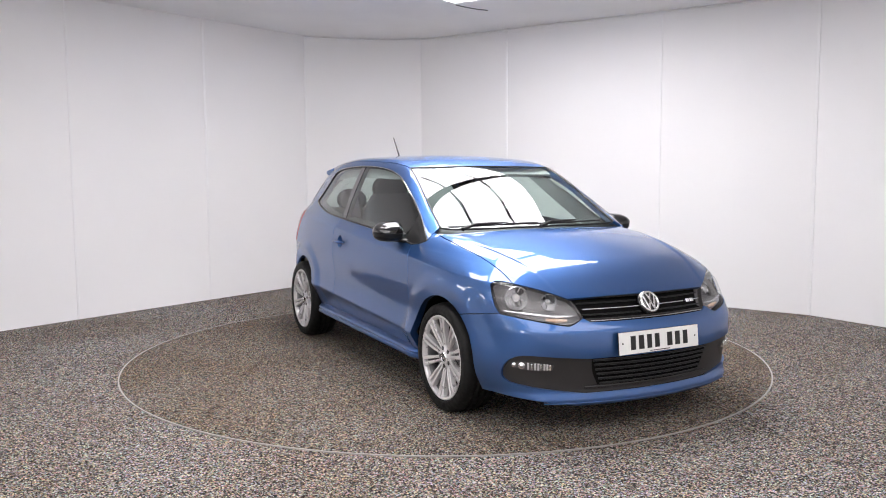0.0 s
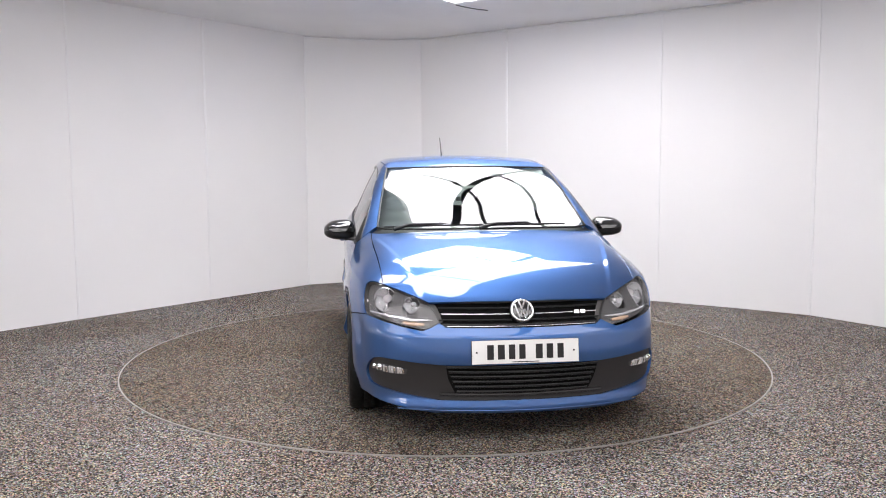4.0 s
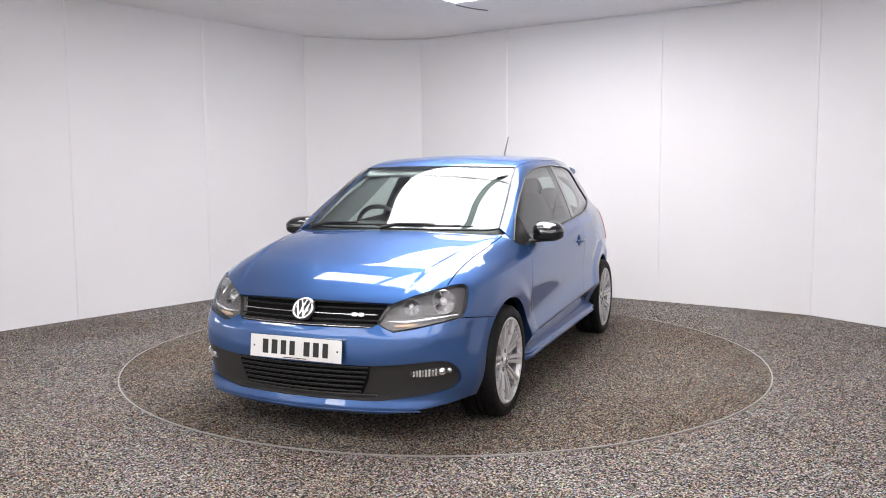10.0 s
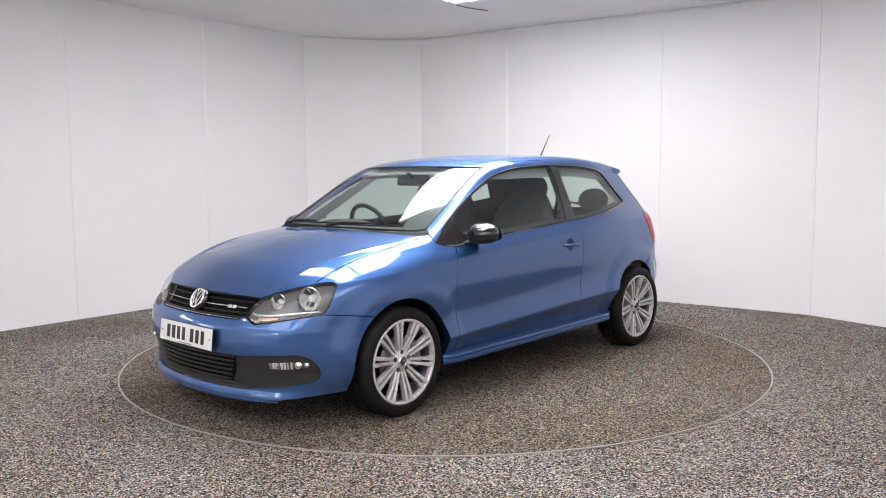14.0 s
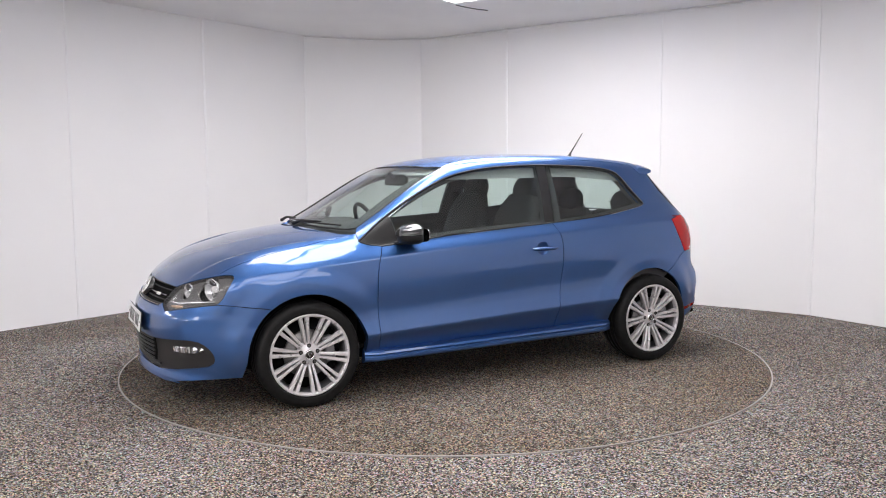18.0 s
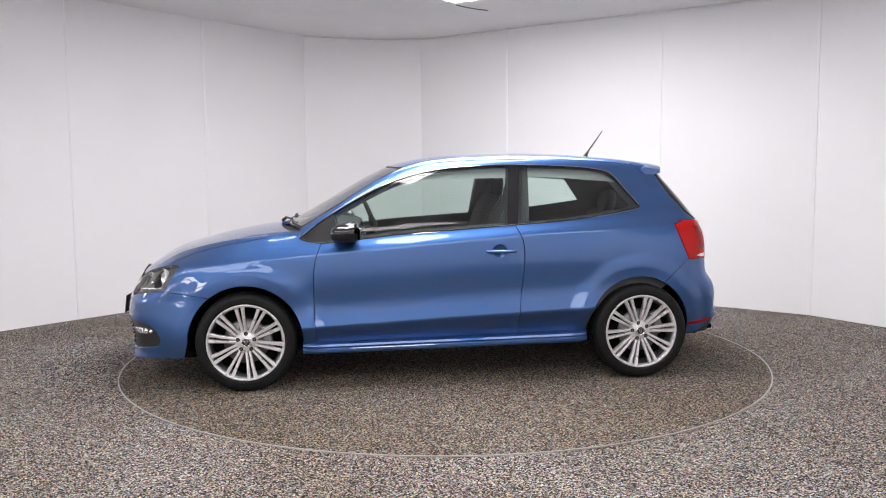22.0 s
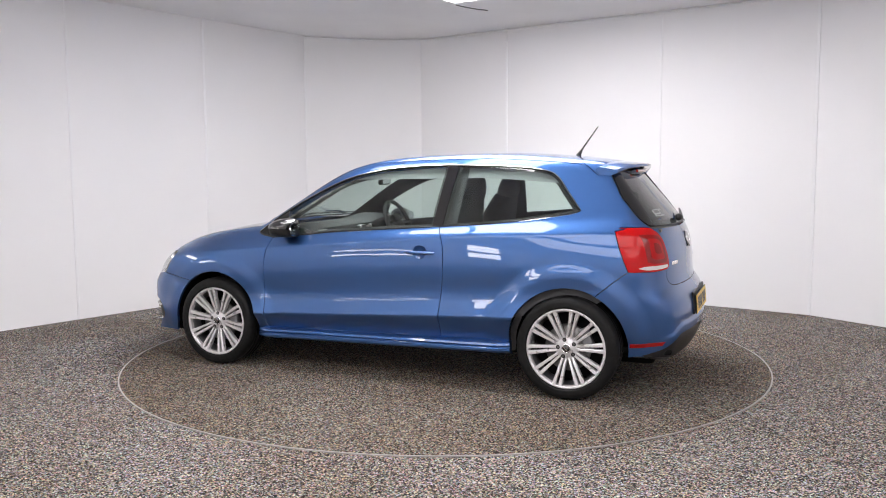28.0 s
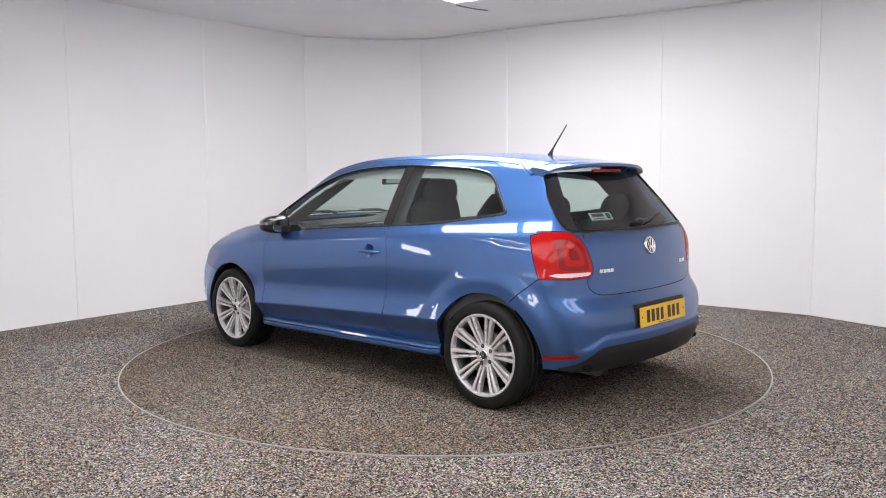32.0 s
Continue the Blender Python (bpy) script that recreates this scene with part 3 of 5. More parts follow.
def chain(*curves):
    """Joins curves end to start into one loop, turning them round as needed."""
    loop = [c for c in curves[0]]
    if len(curves) > 1:
        a, b = curves[0], curves[1]
        if min(np.linalg.norm(a[0] - b[0]), np.linalg.norm(a[0] - b[-1])) < min(np.linalg.norm(a[-1] - b[0]), np.linalg.norm(a[-1] - b[-1])):
            loop = loop[::-1]
    for c in curves[1:]:
        c = list(c)
        if np.linalg.norm(c[0] - loop[-1]) > np.linalg.norm(c[-1] - loop[-1]):
            c = c[::-1]
        loop += c
    out = [loop[0]]
    for p in loop[1:]:
        if np.linalg.norm(p - out[-1]) > 0.003:
            out.append(p)
    if np.linalg.norm(out[0] - out[-1]) < 0.003:
        out.pop()
    return np.array(out)


def plane_axes(way):
    w = np.asarray(way, float)
    w = w / np.linalg.norm(w)
    u = np.cross(w, (0, 0, 1)) if abs(w[2]) < 0.9 else np.array([1.0, 0, 0])
    u = u - np.dot(u, w) * w
    u = u / np.linalg.norm(u)
    return u, np.cross(w, u), w


def shrink(q, d):
    """Moves a closed 2D outline inwards by d."""
    a, b = np.roll(q, 1, 0), np.roll(q, -1, 0)
    t = b - a
    t = t / np.maximum(np.linalg.norm(t, axis=1, keepdims=True), 1e-9)
    area = 0.5 * np.sum(q[:, 0] * b[:, 1] - b[:, 0] * q[:, 1])
    n = np.stack([-t[:, 1], t[:, 0]], 1) * (1 if area > 0 else -1)
    return q + d * n


def inside(pts, poly):
    r = np.zeros(len(pts), bool)
    for (x0, y0), (x1, y1) in zip(poly, np.roll(poly, -1, 0)):
        c = (y0 > pts[:, 1]) != (y1 > pts[:, 1])
        r ^= c & (pts[:, 0] < (x1 - x0) * (pts[:, 1] - y0) / (y1 - y0 + 1e-12) + x0)
    return r


def sheet(name, loop, way, mat, parent, holes=(), gap=0.0023, grid=0.028, inset=0.0, depth=0.018, middle=False, twin=False, label="", rise=None, extra=None):
    """A body panel: the skin inside a loop, seen along way, with its edges turned in by depth.
    middle: half of a panel that goes on, mirrored, across the car's middle. twin: also makes the one on the other flank."""
    from_mid = loop[:, 1] < 0.004
    u, v, w = plane_axes(way)
    q = np.stack([loop @ u, loop @ v], 1)
    qs = shrink(q, gap)
    if middle:
        keep = q.copy()
        qs[from_mid] = keep[from_mid]
    outlines = [qs]
    for h in holes:
        outlines.append(shrink(np.stack([h @ u, h @ v], 1), -gap))
    lo, hi = qs.min(0), qs.max(0)
    gx, gy = np.meshgrid(np.arange(lo[0], hi[0], grid), np.arange(lo[1], hi[1], grid))
    pts = np.stack([gx.ravel() + (np.arange(gx.size) // gx.shape[1] % 2) * grid * 0.5, gy.ravel()], 1)
    pts = pts[inside(pts, qs)]
    for h in outlines[1:]:
        pts = pts[~inside(pts, h)]
    if extra is not None:
        e2 = np.stack([extra @ u, extra @ v], 1)
        e2 = e2[inside(e2, qs)]
        for h in outlines[1:]:
            e2 = e2[~inside(e2, h)]
        if len(e2):
            far = np.array([np.min(np.abs(e2 - q).sum(1)) for q in pts])
            pts = np.concatenate([pts[far > 0.008], e2])
    for o in outlines:
        dense = np.concatenate([o, 0.5 * (o + np.roll(o, -1, 0))])
        dist = np.min(np.linalg.norm(pts[:, None, :] - dense[None], axis=2), axis=1) if len(pts) else np.zeros(0)
        pts = pts[dist > min(grid * 0.4, 0.006)] if extra is not None else pts[dist > grid * 0.4]
    verts, edges, loops = [], [], []
    for o in outlines:
        s = len(verts)
        verts += [Vector(p) for p in o]
        edges += [(s + i, s + (i + 1) % len(o)) for i in range(len(o))]
        loops.append(list(range(s, s + len(o))))
    verts += [Vector(p) for p in pts]
    from mathutils.geometry import delaunay_2d_cdt
    vo, eo, fo, ov, oe, of = delaunay_2d_cdt(verts, edges, [], 0, 1e-6)
    v2 = np.array([tuple(p) for p in vo])
    cen = np.array([v2[list(f)].mean(0) for f in fo])
    ok = inside(cen, qs)
    for h in outlines[1:]:
        ok &= ~inside(cen, h)
    faces = [tuple(f) for f, k in zip(fo, ok) if k]
    base = float(np.mean(loop @ w))
    p = v2[:, :1] * u + v2[:, 1:] * v + base * w
    p = onto(p, w, inset, 1.3)
    if middle:
        near = np.abs(p[:, 1]) < 0.006
        p[near, 1] = 0.0
    n = normal_of(p)
    if rise is not None:
        p = p + rise(p)[:, None] * n
    # face direction
    a, b, c = (p[[f[i] for f in faces]] for i in range(3))
    fn = np.cross(b - a, c - a)
    flip = np.sum(fn * n[[f[0] for f in faces]], axis=1) < 0
    faces = [f[::-1] if k else f for f, k in zip(faces, flip)]
    # rim: edges used once
    count = {}
    for f in faces:
        for i in range(3):
            e = (f[i], f[(i + 1) % 3])
            count[e] = 1
    rim = [e for e in count if (e[1], e[0]) not in count]
    if middle:
        rim = [e for e in rim if not (p[e[0], 1] < 0.001 and p[e[1], 1] < 0.001)]
    P, N, Fs = list(p), list(n), list(faces)
    if depth:
        made = {}
        for a, b in rim:
            # outward in-surface direction
            t = p[b] - p[a]
            out = np.cross(t, n[a])
            out = out / max(np.linalg.norm(out), 1e-9)
            ids = []
            for k in (a, b):
                top = len(P)
                P.append(p[k])
                N.append((n[k] + out) / 1.4142)
                P.append(p[k] + out * 0.0008 - n[k] * 0.0018)
                N.append(out)
                P.append(p[k] - n[k] * depth)
                N.append(out)
                ids.append(top)
            i, j = ids
            Fs += [(j, i, i + 1), (j, i + 1, j + 1), (j + 1, i + 1, i + 2), (j + 1, i + 2, j + 2)]
    P, N = np.array(P), np.array(N)

    def mirrored():
        return P * np.array([1, -1, 1]), N * np.array([1, -1, 1]), [f[::-1] for f in Fs]
    if middle:
        P2, N2, F2 = mirrored()
        s = len(P)
        back = {i: i for i in range(s) if i < len(p) and abs(P[i, 1]) < 0.001}
        F2 = [tuple(back.get(i, i + s) for i in f) for f in F2]
        N[list(back)] = N[list(back)] * np.array([1, 0, 1])
        return put(name, np.concatenate([P, P2]), Fs + F2, mat, parent, normals=np.concatenate([N, N2]), label=label)
    one = put(name, P, Fs, mat, parent, normals=N, label=label)
    if twin:
        P2, N2, F2 = mirrored()
        two = put(name, P2, F2, mat, parent, normals=N2, label=label)
        return one, two
    return one


# ---------------------------------------------------------------- shut lines
HOOD_FRONT = on_front([(0.0, 0.694), (0.22, 0.693), (0.447, 0.687)])
LAMP_TOP = on_front([(0.447, 0.687), (0.48, 0.702), (0.555, 0.730), (0.655, 0.759)])
LAMP_OUT = on_front([(0.655, 0.759), (0.70, 0.767), (0.733, 0.755), (0.750, 0.705), (0.752, 0.65), (0.742, 0.614)])
LAMP_LOW = on_front([(0.742, 0.614), (0.65, 0.595), (0.563, 0.577), (0.482, 0.564), (0.44, 0.579), (0.400, 0.600)], sharp=(3,))
LAMP_IN = on_front([(0.400, 0.600), (0.424, 0.655), (0.447, 0.687)])
hood_corner = LAMP_TOP[-1]
HOOD_SIDE = on_top([(hood_corner[0], hood_corner[1]), (1.45, 0.667), (1.20, 0.680), (1.05, 0.682), (0.93, 0.677)])
HOOD_BACK = on_top([(0.93, 0.677), (0.975, 0.60), (1.03, 0.35), (1.06, 0.0)])
SCREEN_LOW = on_top([(0.885, 0.642), (0.93, 0.55), (0.985, 0.30), (1.01, 0.0)])
SCREEN_SIDE = on_top([(0.885, 0.642), (0.70, 0.615), (0.50, 0.583), (0.262, 0.545)])
SCREEN_TOP = on_top([(0.262, 0.545), (0.305, 0.35), (0.33, 0.0)])
ROOF_SIDE = on_top([(0.262, 0.545), (0.0, 0.556), (-0.4, 0.556), (-0.9, 0.537), (-1.25, 0.505)])
ROOF_BACK = on_top([(-1.25, 0.505), (-1.205, 0.30), (-1.19, 0.0)])
SPOILER_SIDE = on_side([(-1.25, 1.372), (-1.30, 1.335), (-1.348, 1.296)])
TIP = (0.905, 0.926)
WINDOW_TOP = on_side([TIP, (0.747, 1.042), (0.531, 1.168), (0.300, 1.274), (0.102, 1.325), (-0.113, 1.351), (-0.435, 1.363), (-0.832, 1.351), (-1.03, 1.328), (-1.115, 1.290), (-1.20, 1.185), (-1.268, 1.102)])
WINDOW_END = on_side([(-1.268, 1.102), (-1.272, 1.092), (-1.255, 1.084)])
WINDOW_LOW_R = on_side([(-1.255, 1.084), (-1.16, 1.066), (-0.81, 1.018), (-0.425, 0.989)])
WINDOW_LOW_F = on_side([(-0.425, 0.989), (0.246, 0.945), (0.525, 0.917), (0.775, 0.893)])
WINDOW_TIP = on_side([(0.775, 0.893), (0.85, 0.903), (0.897, 0.917), TIP])
DOOR_FRONT = on_side([(0.775, 0.893), (0.812, 0.79), (0.824, 0.653), (0.819, 0.389), (0.807, 0.262)])
DOOR_BACK = on_side([(-0.425, 0.989), (-0.466, 0.886), (-0.473, 0.746), (-0.452, 0.534), (-0.442, 0.427), (-0.438, 0.284)])
SILL_DOOR = on_side([(0.807, 0.262), (-0.438, 0.284)])
a_f = math.degrees(math.asin((0.262 - ARCH_F[1]) / ARCH_F[2]))
SILL_FRONT = on_side([(0.807, 0.262), (ARCH_F[0] - ARCH_F[2] * math.cos(radians(a_f)), 0.262)])
ARCH_FENDER = arc(*ARCH_F, 180 - a_f, 52.5)
ARCH_BUMPER = np.concatenate([arc(*ARCH_F, 52.5, 4), on_side([(1.582, 0.29), (1.592, 0.250), (1.606, 0.206)])])
seam_f = (ARCH_F[0] + ARCH_F[2] * math.cos(radians(52.5)), ARCH_F[1] + ARCH_F[2] * math.sin(radians(52.5)))
lamp_end = LAMP_LOW[0]
BUMPER_SEAM = on_side([seam_f, (1.53, 0.589), (float(lamp_end[0]), float(lamp_end[2]))])
LIP_SIDE = on_side([(1.606, 0.206), (1.68, 0.205)])
LIP_FRONT = on_front([(0.752, 0.205), (0.62, 0.190), (0.45, 0.163), (0.40, 0.160), (0.0, 0.160)])
GRILLE_LOW = on_front([(0.400, 0.600), (0.372, 0.584), (0.34, 0.580), (0.0, 0.578)])
INTAKE = on_front([(0.0, 0.402), (0.385, 0.400), (0.50, 0.408), (0.62, 0.418), (0.69, 0.418), (0.724, 0.396), (0.743, 0.350), (0.742, 0.305), (0.728, 0.282), (0.70, 0.270), (0.56, 0.248), (0.40, 0.228), (0.0, 0.228)], sharp=(1, 11))
LAMP_B_FRONT = on_side([(-1.487, 0.979), (-1.520, 0.88), (-1.572, 0.752)])
tb, tt = LAMP_B_FRONT[-1], LAMP_B_FRONT[0]
LAMP_B_TOP = np.concatenate([on_side([(-1.487, 0.979), (-1.55, 0.994)]), on_back([(0.69, 1.000), (0.64, 1.002), (0.61, 0.995)])])
LAMP_B_IN = on_back([(0.61, 0.995), (0.568, 0.955), (0.542, 0.88), (0.526, 0.811), (0.530, 0.775), (0.556, 0.758)])
LAMP_B_LOW = np.concatenate([on_back([(0.556, 0.758), (0.62, 0.755), (0.68, 0.752)]), on_side([(-1.60, 0.751), (-1.572, 0.752)])])
GATE_SIDE = on_back([(0.61, 0.995), (0.615, 1.04), (0.578, 1.15), (0.533, 1.24), (0.500, 1.305)])
BACK_SEAM_A = math.degrees(math.atan2(0.635 - 0.302, -1.414 + 1.235))
BACK_SEAM = on_side([(-1.572, 0.752), (-1.49, 0.690), (ARCH_R[0] + ARCH_R[2] * math.cos(radians(BACK_SEAM_A)), ARCH_R[1] + ARCH_R[2] * math.sin(radians(BACK_SEAM_A)))])
a_r = math.degrees(math.asin((0.29 - ARCH_R[1]) / ARCH_R[2]))
ARCH_QUARTER = arc(*ARCH_R, a_r, BACK_SEAM_A)
ARCH_BACK = arc(*ARCH_R, BACK_SEAM_A, 187)
SILL_BACK = on_side([(-0.438, 0.284), (ARCH_R[0] + ARCH_R[2] * math.cos(radians(a_r)), 0.29)])
GATE_LOW = on_back([(0.556, 0.758), (0.568, 0.735), (0.548, 0.69), (0.48, 0.660), (0.30, 0.652), (0.0, 0.650)])
ar_end = (ARCH_R[0] + ARCH_R[2] * math.cos(radians(187)), ARCH_R[1] + ARCH_R[2] * math.sin(radians(187)))
BACK_LOW_S = on_side([ar_end, (-1.66, 0.266)])
BACK_LOW = on_back([(0.70, 0.268), (0.655, 0.30), (0.60, 0.355), (0.53, 0.385), (0.30, 0.388), (0.0, 0.385)])
MID_HOOD = on_top([(1.06, 0.0), (1.5, 0.0), (float(HOOD_FRONT[0][0]), 0.0)])

# lines along which the flanks and the nose turn sharply
CREASES = np.concatenate([on_side([(x, flank_height(x, q)) for x in np.linspace(1.70, -1.70, 35)], gap=0.016) for q in (0.36, 0.372, 0.380, 0.386, 0.392, 0.402, 0.42, 0.835, 0.850, 0.858, 0.864, 0.870, 0.878, 0.888, 0.905)])
CREASES = np.concatenate([CREASES] + [arc(c[0], c[1], c[2] + q, 8, 172, 70) for c in (ARCH_F, ARCH_R) for q in (0.03, 0.055, 0.07, 0.085, 0.10, 0.115, 0.13, 0.145, 0.16)])
NOSE_LINES = np.concatenate([on_front([(0.0, q), (0.76, q)], gap=0.016) for q in (0.168, 0.178, 0.188, 0.20, 0.22, 0.555, 0.57)])
TAIL_LINES = np.concatenate([on_back([(0.0, q), (0.70, q)], gap=0.016) for q in (0.56, 0.585, 0.61, 0.635, 0.94, 0.96)] + [on_back([(0.0, 0.432 + q), (0.46, 0.432 + q), (0.60, 0.397 + q), (0.71, 0.362 + q)], gap=0.016) for q in (-0.012, -0.003, 0.004, 0.011, 0.018, 0.026)])

RIDGES = np.concatenate([on_top([(1.90, 0.470 + q), (1.04, 0.668 + q)], gap=0.016) for q in (-0.024, -0.016, -0.008, 0.0, 0.008, 0.016, 0.024)])

# ---------------------------------------------------------------- the car
CAR = new("car")
tagged(CAR, "blue metallic three-door hatchback parked on the turntable", "car")
OFFSET = Matrix.Translation((CAR_X, CAR_Y, 0.004))

sheet("bonnet", chain(HOOD_FRONT, LAMP_TOP, HOOD_SIDE, HOOD_BACK, MID_HOOD), (-0.35, 0, -1), PAINT, CAR, middle=True, grid=0.022, extra=RIDGES)
sheet("roof", chain(SCREEN_TOP, ROOF_SIDE, ROOF_BACK, on_top([(-1.19, 0.0), (-0.5, 0.0), (0.33, 0.0)])), (0, 0, -1), PAINT, CAR, middle=True)
sheet("front_wing", chain(HOOD_SIDE, on_top([(0.93, 0.677), (0.907, 0.69)]), WINDOW_TIP[::-1], DOOR_FRONT, SILL_FRONT, ARCH_FENDER, BUMPER_SEAM, LAMP_OUT), (0, -1, -0.35), PAINT, CAR, twin=True, grid=0.022, depth=0.042, extra=CREASES)
sheet("front_bumper", chain(GRILLE_LOW, LAMP_LOW, BUMPER_SEAM, ARCH_BUMPER, LIP_SIDE, LIP_FRONT, on_front([(0.0, 0.160), (0.0, 0.228)]), INTAKE, on_front([(0.0, 0.402), (0.0, 0.578)])), (-1, -0.75, 0), PAINT, CAR, middle=True, grid=0.022, extra=NOSE_LINES)
HANDLE_HOLE = on_side([(-0.318 + 0.047 * math.cos(a), 0.831 + 0.041 * math.sin(a)) for a in np.linspace(0, 2 * math.pi, 25)[:-1]], gap=1)
DOORS = sheet("door", chain(WINDOW_LOW_F, DOOR_FRONT, SILL_DOOR, DOOR_BACK), (0, -1, -0.1), PAINT, CAR, twin=True, grid=0.024, holes=[HANDLE_HOLE], extra=CREASES)
SIDES = sheet("side_panel", chain(WINDOW_TOP, WINDOW_END, WINDOW_LOW_R, DOOR_BACK, SILL_BACK, ARCH_QUARTER, BACK_SEAM, LAMP_B_FRONT, LAMP_B_TOP, GATE_SIDE, SPOILER_SIDE, ROOF_SIDE, SCREEN_SIDE, on_top([(0.885, 0.642), (0.907, 0.69)])), (0.12, -1, -0.35), PAINT, CAR, twin=True, grid=0.024, depth=0.042, extra=CREASES)
sheet("tailgate", chain(on_back([(0.0, 0.985), (0.45, 0.990), (0.61, 0.995)]), LAMP_B_IN, GATE_LOW, on_back([(0.0, 0.650), (0.0, 0.985)])), (1, -0.15, 0), PAINT, CAR, middle=True)
sheet("rear_bumper", chain(GATE_LOW, LAMP_B_LOW, BACK_SEAM, ARCH_BACK, BACK_LOW_S, BACK_LOW, on_back([(0.0, 0.385), (0.0, 0.650)])), (1, -0.75, 0), PAINT, CAR, middle=True, grid=0.022, extra=TAIL_LINES)
sheet("windscreen", chain(SCREEN_LOW, SCREEN_SIDE, SCREEN_TOP, on_top([(0.33, 0), (0.6, 0), (1.01, 0)])), (-0.4, 0, -1), GLASS, CAR, middle=True, gap=0.004, inset=0.004, depth=0.004)
sheet("door_window", chain(WINDOW_TIP, WINDOW_LOW_F, on_side([(-0.425, 0.989), (-0.452, 1.363)]), WINDOW_TOP[(WINDOW_TOP[:, 0] > -0.452)]), (0, -1, -0.3), GLASS, CAR, twin=True, gap=0.004, inset=0.006, depth=0.004)
sheet("quarter_window", chain(on_side([(-0.425, 0.989), (-0.452, 1.363)]), WINDOW_LOW_R, WINDOW_END, WINDOW_TOP[(WINDOW_TOP[:, 0] < -0.455)]), (0, -1, -0.3), GLASS, CAR, twin=True, gap=0.004, inset=0.006, depth=0.004)
sheet("rear_window", chain(on_back([(0.0, 0.995), (0.45, 1.0), (0.60, 1.005)]), GATE_SIDE[2:], on_back([(0.500, 1.305), (0.3, 1.322), (0.0, 1.33)]), on_back([(0.0, 1.33), (0.0, 0.995)])), (1, 0, -0.6), DARKGLASS, CAR, middle=True, gap=0.004, inset=0.004, depth=0.004)


def at(p, way):
    """The skin point met from p along way, its normal, and a pose there with z outwards and y up."""
    q = onto(np.array([p], float), way)
    n = normal_of(q)[0]
    z = Vector(n)
    x = Vector((0, 0, 1)).cross(z).normalized()
    y = z.cross(x)
    m = Matrix((x, y, z)).transposed().to_4x4()
    m.translation = Vector(q[0])
    return m


def both(bm_maker, name, mat, parents, label="", smooth=None):
    """The same part on both flanks, the second mirrored."""
    out = []
    for k, s in enumerate((1, -1)):
        bm = bm_maker()
        if s < 0:
            bmesh.ops.scale(bm, vec=(1, -1, 1), verts=bm.verts)
            bmesh.ops.reverse_faces(bm, faces=bm.faces)
        out.append(part(name, bm, mat, parents[k] if isinstance(parents, (list, tuple)) else parents, label, smooth))
    return out


# ---- lamps, front
def front_lamps():
    loop = chain(LAMP_TOP, LAMP_OUT, LAMP_LOW, LAMP_IN)
    back = sheet("headlamp", loop, (-1, -0.7, 0), HOUSING, CAR, twin=True, gap=-0.002, inset=0.095, depth=0, label="clear headlamp unit with dark housing")
    bowls = (("reflector_bowl", 0.676, 0.684, 0.060, REFLECT), ("reflector_bowl", 0.550, 0.668, 0.041, REFLECT))

    def bowl_pose(y, z, r):
        m = at((1.7, y, z), (-1, 0, 0))
        return Matrix.Translation(m.translation - Vector((0.034 if r > 0.05 else 0.020, 0.022, 0))) @ pose(0, 0, 0, 0, 0, 24)
    # grey bezel with a round opening for each reflector
    rings = []
    for _, y, z, r, _ in bowls:
        m = bowl_pose(y, z, r)
        rings.append(np.array([m @ Vector((-0.018, r * math.cos(a), r * math.sin(a))) for a in np.linspace(0, 2 * math.pi, 33)[:-1]]))
    bezels = sheet("bezel", loop, (-1, -0.7, 0), BEZEL, CAR, holes=rings, twin=True, gap=0.0, inset=0.030, depth=0.012, grid=0.02, label="smooth grey inner bezel")
    for a, b in zip(bezels, back):
        a.parent = b
    for k, s in enumerate((1, -1)):
        base = back[k]
        u = loop.copy()
        # side walls between lens and housing
        n = normal_of(u)
        ring = np.concatenate([u - 0.004 * n, u - 0.10 * n])
        c = len(u)
        fs = [(i, (i + 1) % c, (i + 1) % c + c, i + c) for i in range(c)]
        put("lamp_wall", ring * np.array([1, s, 1]), fs, HOUSING, base)
        for name, y, z, r, mat in bowls:
            m = bowl_pose(y, z, r)
            fl = Matrix.Diagonal((1, s, 1, 1))
            bm = lathe([(r * 1.04, -0.020), (r, -0.016), (r * 0.93, -0.030), (r * 0.75, -0.052), (r * 0.45, -0.066), (r * 0.28, -0.068)], 32, m=m @ pose(0, 0, 0, 0, 0, -90))
            bmesh.ops.transform(bm, matrix=fl, verts=bm.verts)
            part(name, bm, mat, base, "bright silver reflector", smooth=60)
            bm = lathe([(0.0005, -0.020), (r * 0.22, -0.024), (r * 0.33, -0.034), (r * 0.33, -0.066)], 24, m=m @ pose(0, 0, 0, 0, 0, -90))
            bmesh.ops.transform(bm, matrix=fl, verts=bm.verts)
            part("bulb", bm, CLEARLENS if r > 0.05 else REFLECT, base, smooth=60)
            # ribs of the reflector
            for j in range(8):
                a = math.pi * 2 * j / 8 + 0.3
                p0 = m @ Vector((-0.050, 0.5 * r * math.cos(a), 0.5 * r * math.sin(a)))
                p1 = m @ Vector((-0.026, 0.92 * r * math.cos(a), 0.92 * r * math.sin(a)))
                bm = rod([p0, p1], 0.0028, 5)
                bmesh.ops.transform(bm, matrix=fl, verts=bm.verts)
                part("reflector_rib", bm, REFLECT if j % 2 else CHROME, base)
        # indicator strip along the lower edge, and the silver blade over it
        pts = [at((1.7, y, z), (-1, 0, 0)).translation + Vector((-0.022, -0.004, 0)) for y, z in ((0.725, 0.628), (0.64, 0.618), (0.53, 0.604), (0.435, 0.606))]
        fl = np.array([1, s, 1])
